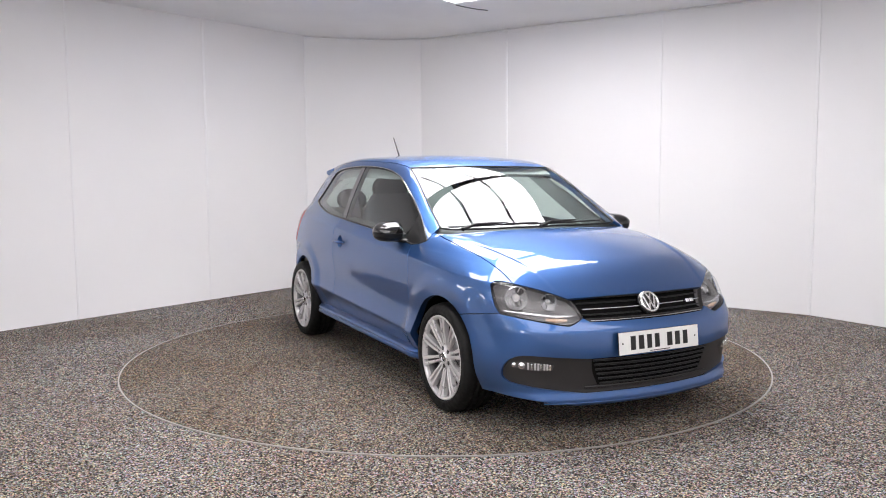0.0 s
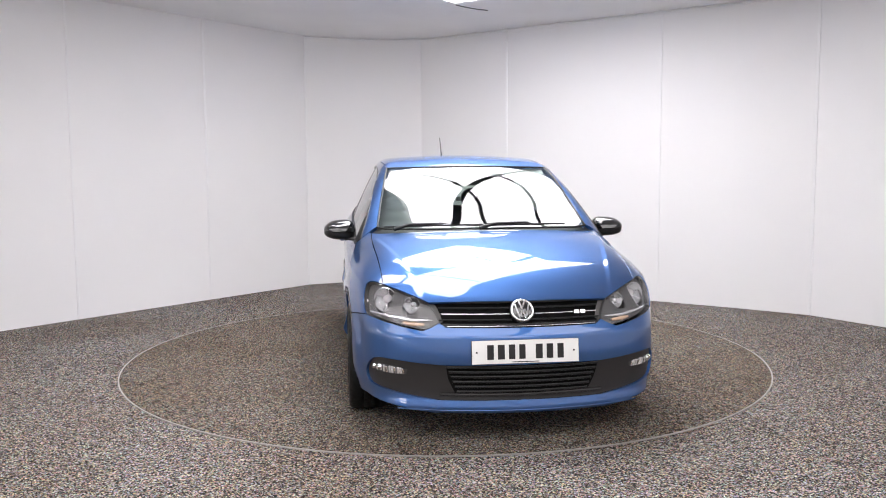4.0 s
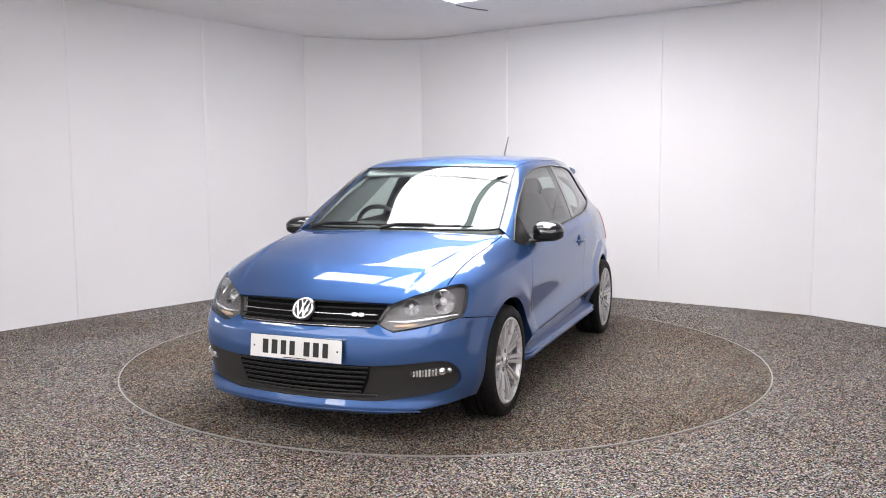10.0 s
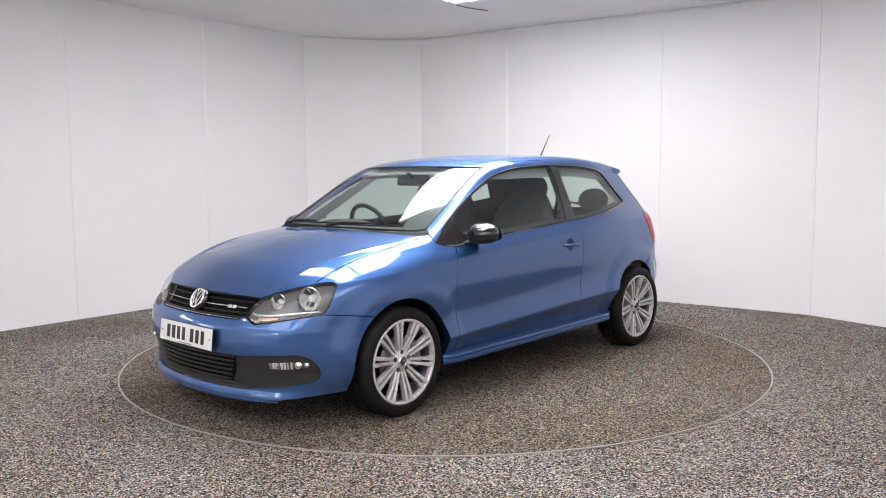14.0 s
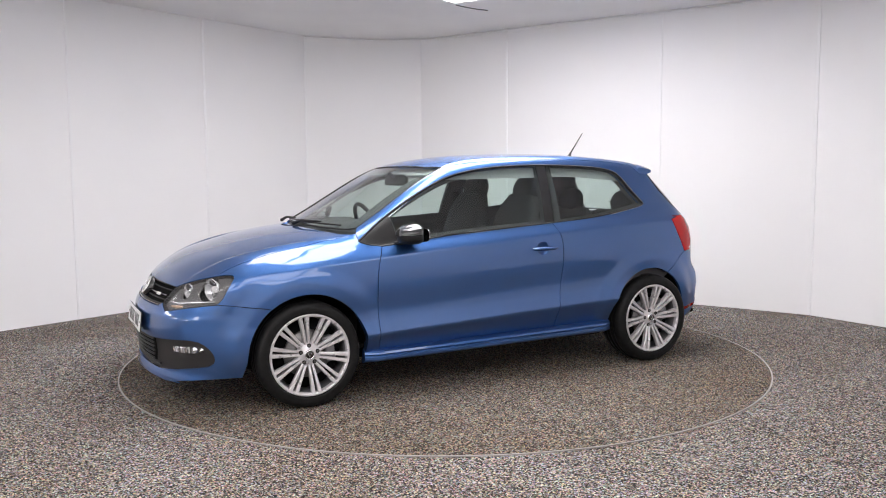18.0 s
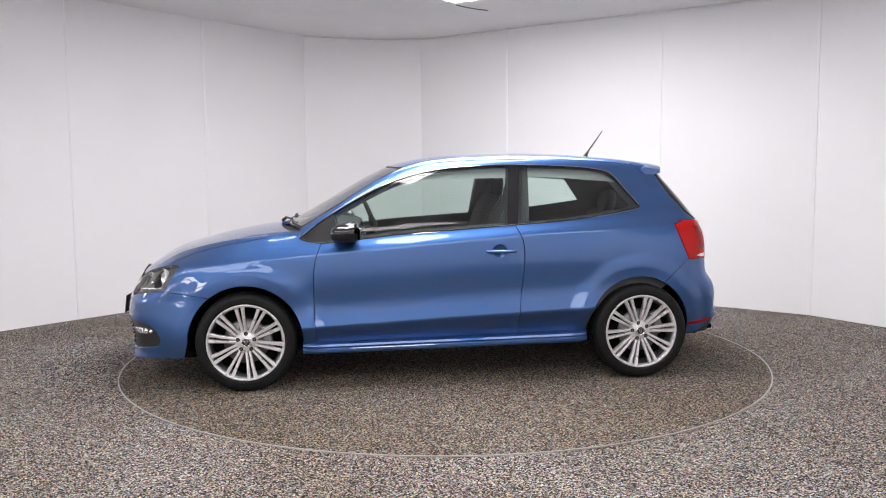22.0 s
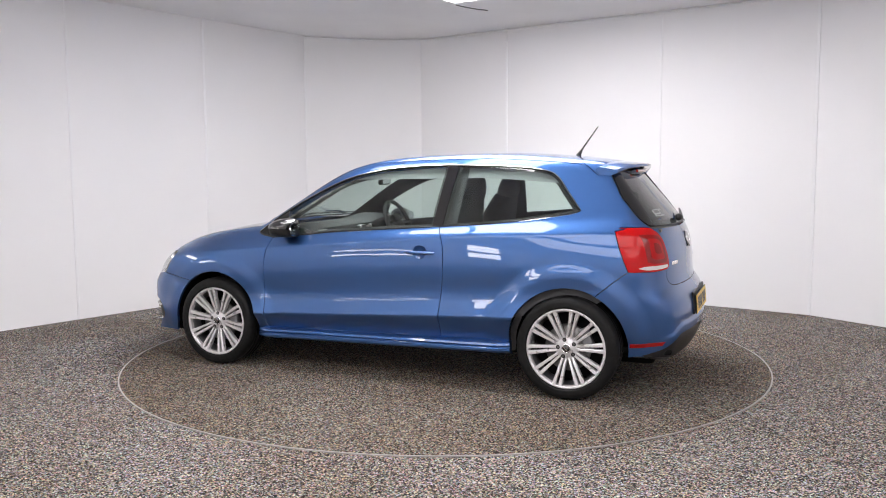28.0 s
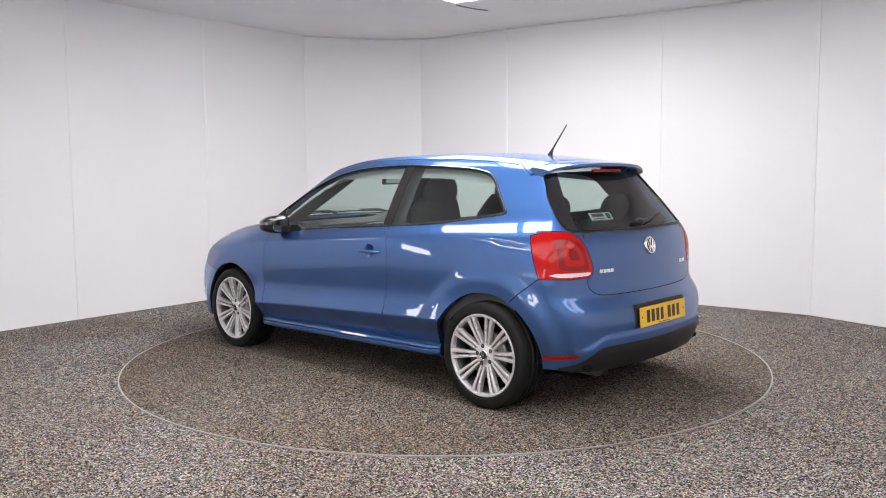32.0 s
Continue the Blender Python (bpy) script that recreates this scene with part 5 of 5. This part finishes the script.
# ---- rear details
def back_parts():
    # roof spoiler: the skin behind the roof seam, then an overhanging lip
    rear_line = np.concatenate([on_side([(-1.348, 1.296), (-1.352, 1.31)]), on_top([(-1.37, 0.49), (-1.40, 0.36), (-1.415, 0.18), (-1.42, 0.0)])])
    sp = sheet("roof_spoiler", chain(ROOF_BACK, SPOILER_SIDE, rear_line, on_top([(-1.42, 0.0), (-1.19, 0.0)])), (0.1, -0.45, -1), PAINT, CAR, middle=True, grid=0.03, label="blue roof spoiler")
    bm = bmesh.new()
    cols = []
    for k in range(33):
        y = -0.515 + 1.03 * k / 32
        a = abs(y) / 0.515
        x0 = -1.405 + 0.055 * a ** 4
        z0 = float(TOP(np.array([x0]))[0]) - 0.075 * y * y - 0.030 * a ** 6
        tip = -1.545 + 0.085 * a ** 2.5
        thick = 0.016
        cols.append([bm.verts.new(v) for v in ((x0 + 0.02, y, z0 - 0.012), (x0, y, z0 - 0.001), (0.5 * (x0 + tip), y, z0 - 0.008), (tip + 0.012, y, z0 - 0.017), (tip, y, z0 - 0.021), (tip, y, z0 - 0.021 - thick), (0.6 * tip + 0.4 * x0, y, z0 - 0.052), (x0 + 0.03, y, z0 - 0.068))])
    for a, b in zip(cols, cols[1:]):
        for k in range(7):
            bm.faces.new((a[k], a[k + 1], b[k + 1], b[k]))
        bm.faces.new((a[7], a[0], b[0], b[7]))
    bm.faces.new(cols[0])
    bm.faces.new(cols[-1][::-1])
    bmesh.ops.recalc_face_normals(bm, faces=bm.faces)
    part("spoiler_lip", bm, PAINT, sp, smooth=45)
    part("brake_light", box(0.014, 0.30, 0.018, pose(-1.508, 0, 1.322, 0, 20), 0.003), REDDARK, sp, "high-level red brake light")
    # black side blades of the rear window
    blade = chain(GATE_SIDE[3:], on_back([(0.500, 1.305), (0.435, 1.312)]), on_back([(0.435, 1.312), (0.515, 1.15), (0.565, 1.005)]), on_back([(0.565, 1.005), (0.61, 1.01)]))
    sheet("rear_window_blade", blade, (1, -0.5, -0.4), BLACKGLOSS, CAR, twin=True, gap=0.003, inset=-0.004, depth=0.008, label="gloss black blade beside the rear window")
    # rear border of the glass
    lo = on_back([(0.0, 0.995), (0.45, 1.0), (0.60, 1.005)])
    part("rear_glass_seal", rod([tuple(p) for p in np.concatenate([lo[::-1] * np.array([1, -1, 1]), lo])], 0.006, 6), BLACKTRIM, CAR, smooth=60)
    # black rod that puts in the shade of the gap between tailgate and bumper
    n = normal_of(GATE_LOW)
    gap = GATE_LOW - 0.006 * n
    part("tailgate_gap_shade", rod([tuple(p) for p in np.concatenate([gap, gap[::-1] * np.array([1, -1, 1])])], 0.0055, 6), UNDER, CAR, smooth=60)
    # wiper
    w = part("rear_wiper", rod([(-1.762, 0.02, 1.030), (-1.745, -0.12, 1.045), (-1.715, -0.28, 1.070)], [0.016, 0.010, 0.006], 8), BLACKTRIM, CAR, "black rear wiper", smooth=60)
    bm = bmesh.new()
    bmesh.ops.create_uvsphere(bm, u_segments=16, v_segments=10, radius=0.030)
    bmesh.ops.transform(bm, matrix=pose(-1.752, 0.03, 1.030) @ Matrix.Diagonal((0.8, 1.3, 0.8, 1)), verts=bm.verts)
    part("wiper_hub", bm, BLACKTRIM, w, smooth=80)
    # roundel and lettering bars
    m = at((-1.6, 0.0, 0.895), (1, 0, 0)) @ pose(0, 0, 0.003)
    badge = part("rear_badge", lathe([(0.0005, 0.006), (0.046, 0.004), (0.052, -0.004)], 40, m=m @ pose(0, 0, 0, 90)), BLACKGLOSS, CAR, "round chrome badge", smooth=40)
    part("badge_ring", lathe([(0.041, 0.004), (0.043, 0.010), (0.050, 0.010), (0.053, 0.0)], 40, m=m @ pose(0, 0, 0, 90)), CHROME, badge, smooth=50)
    for x0, y0, x1, y1 in ((-0.030, 0.026, -0.013, -0.034), (-0.013, -0.034, 0.0, 0.0), (0.0, 0.0, 0.013, -0.034), (0.013, -0.034, 0.030, 0.026), (-0.012, 0.038, 0.0, 0.008), (0.012, 0.038, 0.0, 0.008)):
        d = Vector((x1 - x0, y1 - y0))
        part("badge_bar", box(d.length + 0.005, 0.008, 0.004, m @ pose((x0 + x1) / 2, (y0 + y1) / 2, 0.008, 0, 0, math.degrees(math.atan2(d.y, d.x))), 0.001), CHROME, badge)
    for k in range(4):
        mm = at((-1.6, 0.468 - 0.029 * k, 0.784), (1, 0, 0)) @ pose(0, 0, 0.001)
        part("model_mark", box(0.024, 0.021, 0.004, mm, 0.002), CHROME, CAR, "small chrome plain mark")
    for k in range(2):
        mm = at((-1.6, -0.40 - 0.05 * k, 0.775), (1, 0, 0)) @ pose(0, 0, 0.001)
        part("model_mark", box(0.034, 0.024, 0.004, mm, 0.002), CHROME, CAR, "small chrome plain mark")
    m = at((-1.6, 0.0, 0.515), (1, 0, 0))
    plate(m @ pose(0, 0, 0.002), YELLOW, "yellow number plate")
    # black box behind the plate stands in for the shade in its recess
    part("plate_recess_shade", box(0.545, 0.134, 0.012, m @ pose(-0.004, 0.010, -0.013), 0.004), BLACKTRIM, CAR)
    # window sticker of the seller: plain bars
    m = at((-1.6, 0.30, 1.055), (1, 0, -0.3)) @ pose(0, 0, -0.012)
    st = part("window_sticker", box(0.19, 0.050, 0.001, m @ pose(0, 0, 0)), STICKER, CAR, "white sticker inside the rear window")
    part("sticker_mark", box(0.10, 0.022, 0.001, m @ pose(-0.025, 0.008, 0.001)), DARKBAR, st)
    part("sticker_mark", box(0.10, 0.006, 0.001, m @ pose(-0.025, -0.016, 0.001)), DARKBAR, st)
    part("sticker_mark", box(0.035, 0.036, 0.001, m @ pose(0.065, 0.0, 0.001)), DARKBAR, st)
    # aerial
    base = TOP(np.array([-1.10]))[0]
    a = part("aerial", rod([(-1.10, 0, base - 0.004), (-1.106, 0, base + 0.012), (-1.122, 0, base + 0.040), (-1.225, 0, 1.607)], [0.020, 0.013, 0.0055, 0.0030], 10), BLACKTRIM, CAR, "black roof aerial", smooth=60)


back_parts()


def wipers():
    for y0, y1 in ((-0.10, 0.50), (-0.60, -0.02)):
        pts = []
        for k in range(9):
            y = y0 + (y1 - y0) * k / 8
            x = 1.000 - 0.24 * y * y - 0.012 * k / 8
            q = onto(np.array([(x, abs(y), 1.3)]), (0, 0, -1))[0]
            pts.append((q[0], y, q[2] + 0.010))
        w = part("wiper", rod(pts, 0.0055, 6), BLACKTRIM, CAR, "black windscreen wiper", smooth=60)
        arm = [(pts[1][0] + 0.055, pts[1][1] - 0.02, pts[1][2] - 0.012), (pts[2][0] + 0.03, pts[2][1], pts[2][2] + 0.012), (pts[5][0], pts[5][1], pts[5][2] + 0.012)]
        part("wiper_arm", rod(arm, [0.013, 0.008, 0.005], 8), BLACKTRIM, w, smooth=60)


wipers()


# ---- wheels
def wheel():
    root = new("wheel")
    root.parent = CAR
    root["label"] = "silver multi-spoke alloy wheel with low black tyre"
    prof = [(0.226, -0.090), (0.232, -0.098), (0.244, -0.104), (0.262, -0.108), (0.285, -0.103), (0.296, -0.090), (0.301, -0.07), (0.302, -0.052), (0.294, -0.051), (0.294, -0.044), (0.302, -0.043), (0.3025, -0.012), (0.294, -0.011), (0.294, -0.004), (0.3025, -0.003), (0.3025, 0.028), (0.294, 0.029), (0.294, 0.036), (0.302, 0.037), (0.302, 0.052), (0.301, 0.07), (0.296, 0.090), (0.285, 0.103), (0.262, 0.108), (0.250, 0.106), (0.2455, 0.1075), (0.241, 0.104), (0.234, 0.098), (0.228, 0.090)]
    ty = part("tyre", lathe(prof, 72), RUBBER, root, "black low-profile tyre", smooth=35)
    part("rim", lathe([(0.2335, 0.088), (0.2335, 0.097), (0.229, 0.1005), (0.2235, 0.098), (0.2205, 0.090), (0.215, 0.080), (0.208, 0.05), (0.200, -0.09), (0.22, -0.095)], 72), ALLOYDARK, root, "alloy rim", smooth=50)
    part("rim_flange", lathe([(0.2345, 0.0975), (0.2335, 0.1015), (0.2270, 0.1030), (0.2195, 0.0995), (0.2170, 0.090), (0.2140, 0.076)], 72), ALLOY, root, smooth=60)
    hubp = [(0.0005, 0.083), (0.028, 0.083), (0.031, 0.082), (0.033, 0.078), (0.055, 0.076), (0.068, 0.070), (0.072, 0.055), (0.06, 0.02)]
    part("hub", lathe(hubp, 48), ALLOY, root, "alloy hub", smooth=40)
    # ten pairs of slim spokes
    for k in range(10):
        for s in (-1, 1):
            bm = bmesh.new()
            rows = []
            for r, hw, hy, th, off in ((0.050, 0.0075, 0.072, 0.030, 0.0090), (0.10, 0.0078, 0.083, 0.030, 0.0115), (0.16, 0.0090, 0.094, 0.030, 0.0150), (0.2215, 0.0115, 0.1005, 0.028, 0.0195)):
                c = off * s
                rows.append([bm.verts.new(v) for v in ((c - hw, hy - th, r), (c - hw, hy - 0.003, r), (c - hw + 0.003, hy, r), (c + hw - 0.003, hy, r), (c + hw, hy - 0.003, r), (c + hw, hy - th, r))])
            for a, b in zip(rows, rows[1:]):
                for j in range(5):
                    bm.faces.new((a[j], a[j + 1], b[j + 1], b[j]))
            bmesh.ops.recalc_face_normals(bm, faces=bm.faces)
            bmesh.ops.rotate(bm, matrix=Matrix.Rotation(radians(36 * k + 9), 3, "Y"), verts=bm.verts)
            part("spoke", bm, ALLOY, root, smooth=40)
    part("wheel_well", lathe([(0.0005, 0.030), (0.06, 0.030), (0.20, 0.010), (0.20, -0.05)], 40), UNDER, root, smooth=40)
    for k in range(5):
        a = radians(72 * k + 90)
        m = pose(0.051 * math.cos(a), 0.0, 0.051 * math.sin(a))
        part("bolt_hole", lathe([(0.0005, 0.0780), (0.0115, 0.0780), (0.0125, 0.0765)], 16, m=m), BLACKTRIM, root)
        part("wheel_bolt", lathe([(0.0005, 0.0800), (0.006, 0.0800), (0.0075, 0.0770)], 6, m=m), STEEL, root)
    cap = part("centre_cap", lathe([(0.0005, 0.0865), (0.024, 0.0860), (0.0275, 0.083)], 32), BLACKGLOSS, root, "dark centre cap with bright ring", smooth=40)
    part("cap_ring", lathe([(0.0215, 0.0862), (0.023, 0.0885), (0.027, 0.0880), (0.029, 0.083)], 32), CHROME, root, smooth=50)
    for a in (-24, 24):
        part("cap_mark", box(0.004, 0.002, 0.030, pose(0.006 * (1 if a > 0 else -1), 0.0875, 0, 0, a)), CHROME, root)
    part("brake_disc", lathe([(0.06, 0.048), (0.135, 0.048), (0.137, 0.040), (0.137, 0.03)], 40), STEEL, root, "steel brake disc", smooth=30)
    part("brake_caliper", box(0.06, 0.05, 0.15, pose(-0.125, 0.045, 0.02, 0, 8), 0.012), ALLOYDARK, root)
    return root


W = wheel()
W.location = (1.235, 0.722, 0.302)
for m in (pose(-1.235, 0.722, 0.302, 0, 14), pose(1.235, -0.722, 0.302, 0, 25, 180), pose(-1.235, -0.722, 0.302, 0, -8, 180)):
    copy_thing(W, m)


# ---- cabin
def cabin():
    # inner faces of the shell
    sheet("headlining", chain(SCREEN_TOP, ROOF_SIDE, ROOF_BACK, on_top([(-1.385, 0.0), (-0.5, 0.0), (0.33, 0.0)])), (0, 0, -1), HEADLINE, CAR, middle=True, inset=0.04, depth=0, gap=-0.03, grid=0.06, label="pale grey headlining")
    sheet("pillar_trim", chain(WINDOW_TOP, WINDOW_END, WINDOW_LOW_R, DOOR_BACK, SILL_BACK, ARCH_QUARTER, BACK_SEAM, LAMP_B_FRONT, LAMP_B_TOP, GATE_SIDE, ROOF_SIDE, SCREEN_SIDE, on_top([(0.885, 0.655), (0.907, 0.70)])), (0.12, -1, -0.35), DASH, CAR, twin=True, inset=0.055, depth=0, gap=-0.030, grid=0.06, label="dark grey pillar trim")
    sheet("door_card", chain(WINDOW_LOW_F, DOOR_FRONT, SILL_DOOR, DOOR_BACK), (0, -1, -0.1), DASH, CAR, twin=True, inset=0.070, depth=0, gap=-0.022, grid=0.06, label="dark grey door card")
    pil = chain(on_side([(-0.36, 0.95), (-0.41, 1.37)]), on_side([(-0.41, 1.37), (-0.55, 1.37)]), on_side([(-0.55, 1.37), (-0.52, 0.95)]), on_side([(-0.52, 0.95), (-0.36, 0.95)]))
    sheet("pillar_trim", pil, (0, -1, -0.3), DASH, CAR, twin=True, inset=0.035, depth=0, gap=0, grid=0.06)
    part("cabin_floor", box(2.6, 1.40, 0.03, pose(-0.35, 0, 0.30)), UNDER, CAR)
    part("bulkhead", box(0.04, 1.40, 0.62, pose(0.93, 0, 0.60)), UNDER, CAR)
    part("boot_wall", box(0.04, 1.20, 0.70, pose(-1.66, 0, 0.62)), UNDER, CAR)
    # dashboard
    bm = bmesh.new()
    prof = [(0.97, 0.925), (0.86, 0.958), (0.70, 0.972), (0.58, 0.968), (0.53, 0.945), (0.52, 0.90), (0.55, 0.80), (0.60, 0.60), (0.62, 0.48), (0.95, 0.48)]
    rows = []
    for k in range(21):
        y = -0.69 + 1.38 * k / 20
        hump = 0.035 * math.exp(-((y + 0.36) / 0.17) ** 4)
        sag = 0.02 * (abs(y) / 0.69) ** 4
        rows.append([bm.verts.new((x - (0.03 if 3 <= j <= 5 else 0) * math.exp(-((y + 0.36) / 0.2) ** 4) - 0.05 * sag / 0.02 * (1 if j == 0 else 0), y, z + (hump if j in (2, 3, 4) else 0) - sag)) for j, (x, z) in enumerate(prof)])
    for a, b in zip(rows, rows[1:]):
        for j in range(len(prof) - 1):
            bm.faces.new((a[j], a[j + 1], b[j + 1], b[j]))
    bm.faces.new(rows[0])
    bm.faces.new(rows[-1][::-1])
    bmesh.ops.recalc_face_normals(bm, faces=bm.faces)
    dash = part("dashboard", bm, DASH, CAR, "dark grey dashboard", smooth=50)
    for y in (-0.055, 0.055, 0.60, -0.60):
        v = part("air_vent", box(0.02, 0.10, 0.06, pose(0.512, y, 0.905, 0, 10), 0.006), BLACKGLOSS, dash, "air vent with bright frame")
        for dz in (-0.030, 0.030):
            part("vent_frame", box(0.008, 0.104, 0.006, pose(0.502, y, 0.905 + dz, 0, 10)), CHROME, dash)
        for dy in (-0.052, 0.052):
            part("vent_frame", box(0.008, 0.006, 0.062, pose(0.502, y + dy, 0.905, 0, 10)), CHROME, dash)
    part("radio_panel", box(0.02, 0.24, 0.13, pose(0.515, 0, 0.79, 0, 12), 0.006), BLACKGLOSS, dash)
    part("centre_console", box(1.05, 0.20, 0.20, pose(0.02, 0, 0.44), 0.03), DASH, CAR, "dark centre console")
    part("gear_lever", rod([(0.20, 0, 0.54), (0.19, 0, 0.66), (0.185, 0, 0.71)], [0.012, 0.014, 0.024], 10), BLACKTRIM, CAR, smooth=60)
    # steering wheel
    m = pose(0.40, -0.36, 0.925, 0, -66)
    ring = [m @ Vector((0.182 * math.cos(a), 0.182 * math.sin(a), 0)) for a in np.linspace(0, 2 * math.pi, 49)[:-1]]
    sw = part("steering_wheel", rod(ring, 0.0155, 10, close=True), BLACKTRIM, CAR, "black three-spoke steering wheel", smooth=60)
    part("wheel_boss", box(0.15, 0.13, 0.05, m @ pose(0, 0, -0.005), 0.02), BLACKTRIM, sw, smooth=40)
    for a in (90, -90, 180):
        c, s = math.cos(radians(a)), math.sin(radians(a))
        part("wheel_spoke", rod([m @ Vector((0.05 * c, 0.05 * s, 0)), m @ Vector((0.175 * c, 0.175 * s, 0))], [0.022, 0.014], 8, flat=0.5), REFLECT if a == 180 else BLACKTRIM, sw, smooth=60)
    part("steering_column", rod([m @ Vector((0, 0, -0.01)), m @ Vector((0, 0, -0.22))], 0.045, 12), BLACKTRIM, CAR, smooth=60)
    # instrument hood is part of the dashboard; the inside mirror
    mir = part("interior_mirror", box(0.03, 0.25, 0.075, pose(0.335, 0, 1.265, 0, -8, 12), 0.014, seg=3), BLACKTRIM, CAR, "black interior mirror", smooth=50)
    part("mirror_glass", box(0.004, 0.215, 0.052, pose(0.3185, -0.003, 1.263, 0, -8, 12), 0.001), MIRROR, mir)
    part("mirror_stem", rod([(0.35, 0, 1.28), (0.39, 0, 1.315)], 0.014, 8), BLACKTRIM, mir)
    for y in (-0.33, 0.33):
        part("sun_visor", box(0.16, 0.38, 0.018, pose(0.26, y, 1.325, 0, 24), 0.007), HEADLINE, CAR)

    def cushion(sx, sy, sz, m, r, mat, name, parent, label=""):
        return part(name, box(sx, sy, sz, m, r, seg=4), mat, parent, label, smooth=60)
    def backrest(y, name, parent, rows, lean, x0, z0, mat=FABRIC, label=""):
        """A padded back lofted upwards: rows of (height, half width, half thickness)."""
        bm = bmesh.new()
        rings = []
        for h, hw, ht in rows:
            cx, cz = x0 - math.sin(radians(lean)) * h, z0 + math.cos(radians(lean)) * h
            ring = []
            for k in range(24):
                a = 2 * math.pi * k / 24
                c, s = math.cos(a), math.sin(a)
                dy = hw * math.copysign(abs(c) ** 0.55, c)
                dx = ht * math.copysign(abs(s) ** 0.7, s) + 0.035 * (abs(dy) / max(hw, 0.01)) ** 2 * (hw / 0.25)
                ring.append(bm.verts.new((cx + dx * math.cos(radians(lean)), y + dy, cz + dx * math.sin(radians(lean)))))
            rings.append(ring)
        for p, q in zip(rings, rings[1:]):
            for k in range(24):
                bm.faces.new((p[k], p[(k + 1) % 24], q[(k + 1) % 24], q[k]))
        bm.faces.new(rings[0][::-1])
        bm.faces.new(rings[-1])
        bmesh.ops.recalc_face_normals(bm, faces=bm.faces)
        return part(name, bm, mat, parent, label, smooth=60)
    for y in (-0.36, 0.36):
        seat = cushion(0.52, 0.50, 0.16, pose(-0.06, y, 0.47, 0, -8), 0.06, FABRIC, "front_seat", CAR, "dark cloth front seat with built-in headrest")
        backrest(y, "backrest", seat, ((0.0, 0.22, 0.07), (0.10, 0.25, 0.08), (0.35, 0.26, 0.075), (0.50, 0.245, 0.07), (0.58, 0.20, 0.062), (0.64, 0.155, 0.056)), 16, -0.315, 0.53)
        backrest(y, "headrest", seat, ((0.0, 0.100, 0.045), (0.04, 0.130, 0.052), (0.09, 0.140, 0.055), (0.13, 0.130, 0.05), (0.165, 0.100, 0.042), (0.19, 0.055, 0.03), (0.197, 0.02, 0.015)), 12, -0.490, 1.105)
        cushion(0.05, 0.28, 0.40, pose(-0.335, y, 0.77, 0, -16), 0.02, FABRIC2, "back_panel", seat)
        part("seat_belt", rod([(-0.46, math.copysign(0.63, y), 1.16), (-0.44, math.copysign(0.58, y), 0.90), (-0.40, math.copysign(0.60, y), 0.50)], 0.022, 6, flat=0.12), BLACKTRIM, CAR)
    bench = cushion(0.50, 1.22, 0.17, pose(-1.00, 0, 0.50, 0, -8), 0.06, FABRIC, "rear_bench", CAR, "dark cloth rear bench")
    for y, w in ((-0.30, 0.29), (0.30, 0.29)):
        backrest(y, "bench_back", bench, ((0.0, w, 0.06), (0.08, w, 0.07), (0.40, w, 0.065), (0.47, w - 0.02, 0.05), (0.50, w - 0.06, 0.02)), 20, -1.20, 0.55)
        backrest(y * 1.1, "headrest", bench, ((0.0, 0.080, 0.04), (0.03, 0.112, 0.046), (0.07, 0.130, 0.048), (0.11, 0.126, 0.046), (0.145, 0.100, 0.04), (0.168, 0.060, 0.03), (0.176, 0.02, 0.015)), 12, -1.365, 1.005)
    part("parcel_shelf", box(0.32, 1.10, 0.02, pose(-1.56, 0, 0.965, 0, 4), 0.006), DASH, CAR, "dark parcel shelf")
    part("fuse_gadget", box(0.03, 0.045, 0.075, pose(0.62, -0.60, 1.035, 0, -20), 0.01), BLACKTRIM, CAR)


cabin()


def motions():
    """The disc and the car on it turn together at an even pace."""
    for thing, lift in ((TABLE, 0.0), (CAR, 0.0)):
        walk(thing, [(t, pose(0, 0, lift, 0, 0, heading(t))) for t in range(33)])


# the car's parts are laid out about its own middle; set that on the disc
for piece in CAR.children:
    piece.matrix_basis = OFFSET @ piece.matrix_basis
motions()
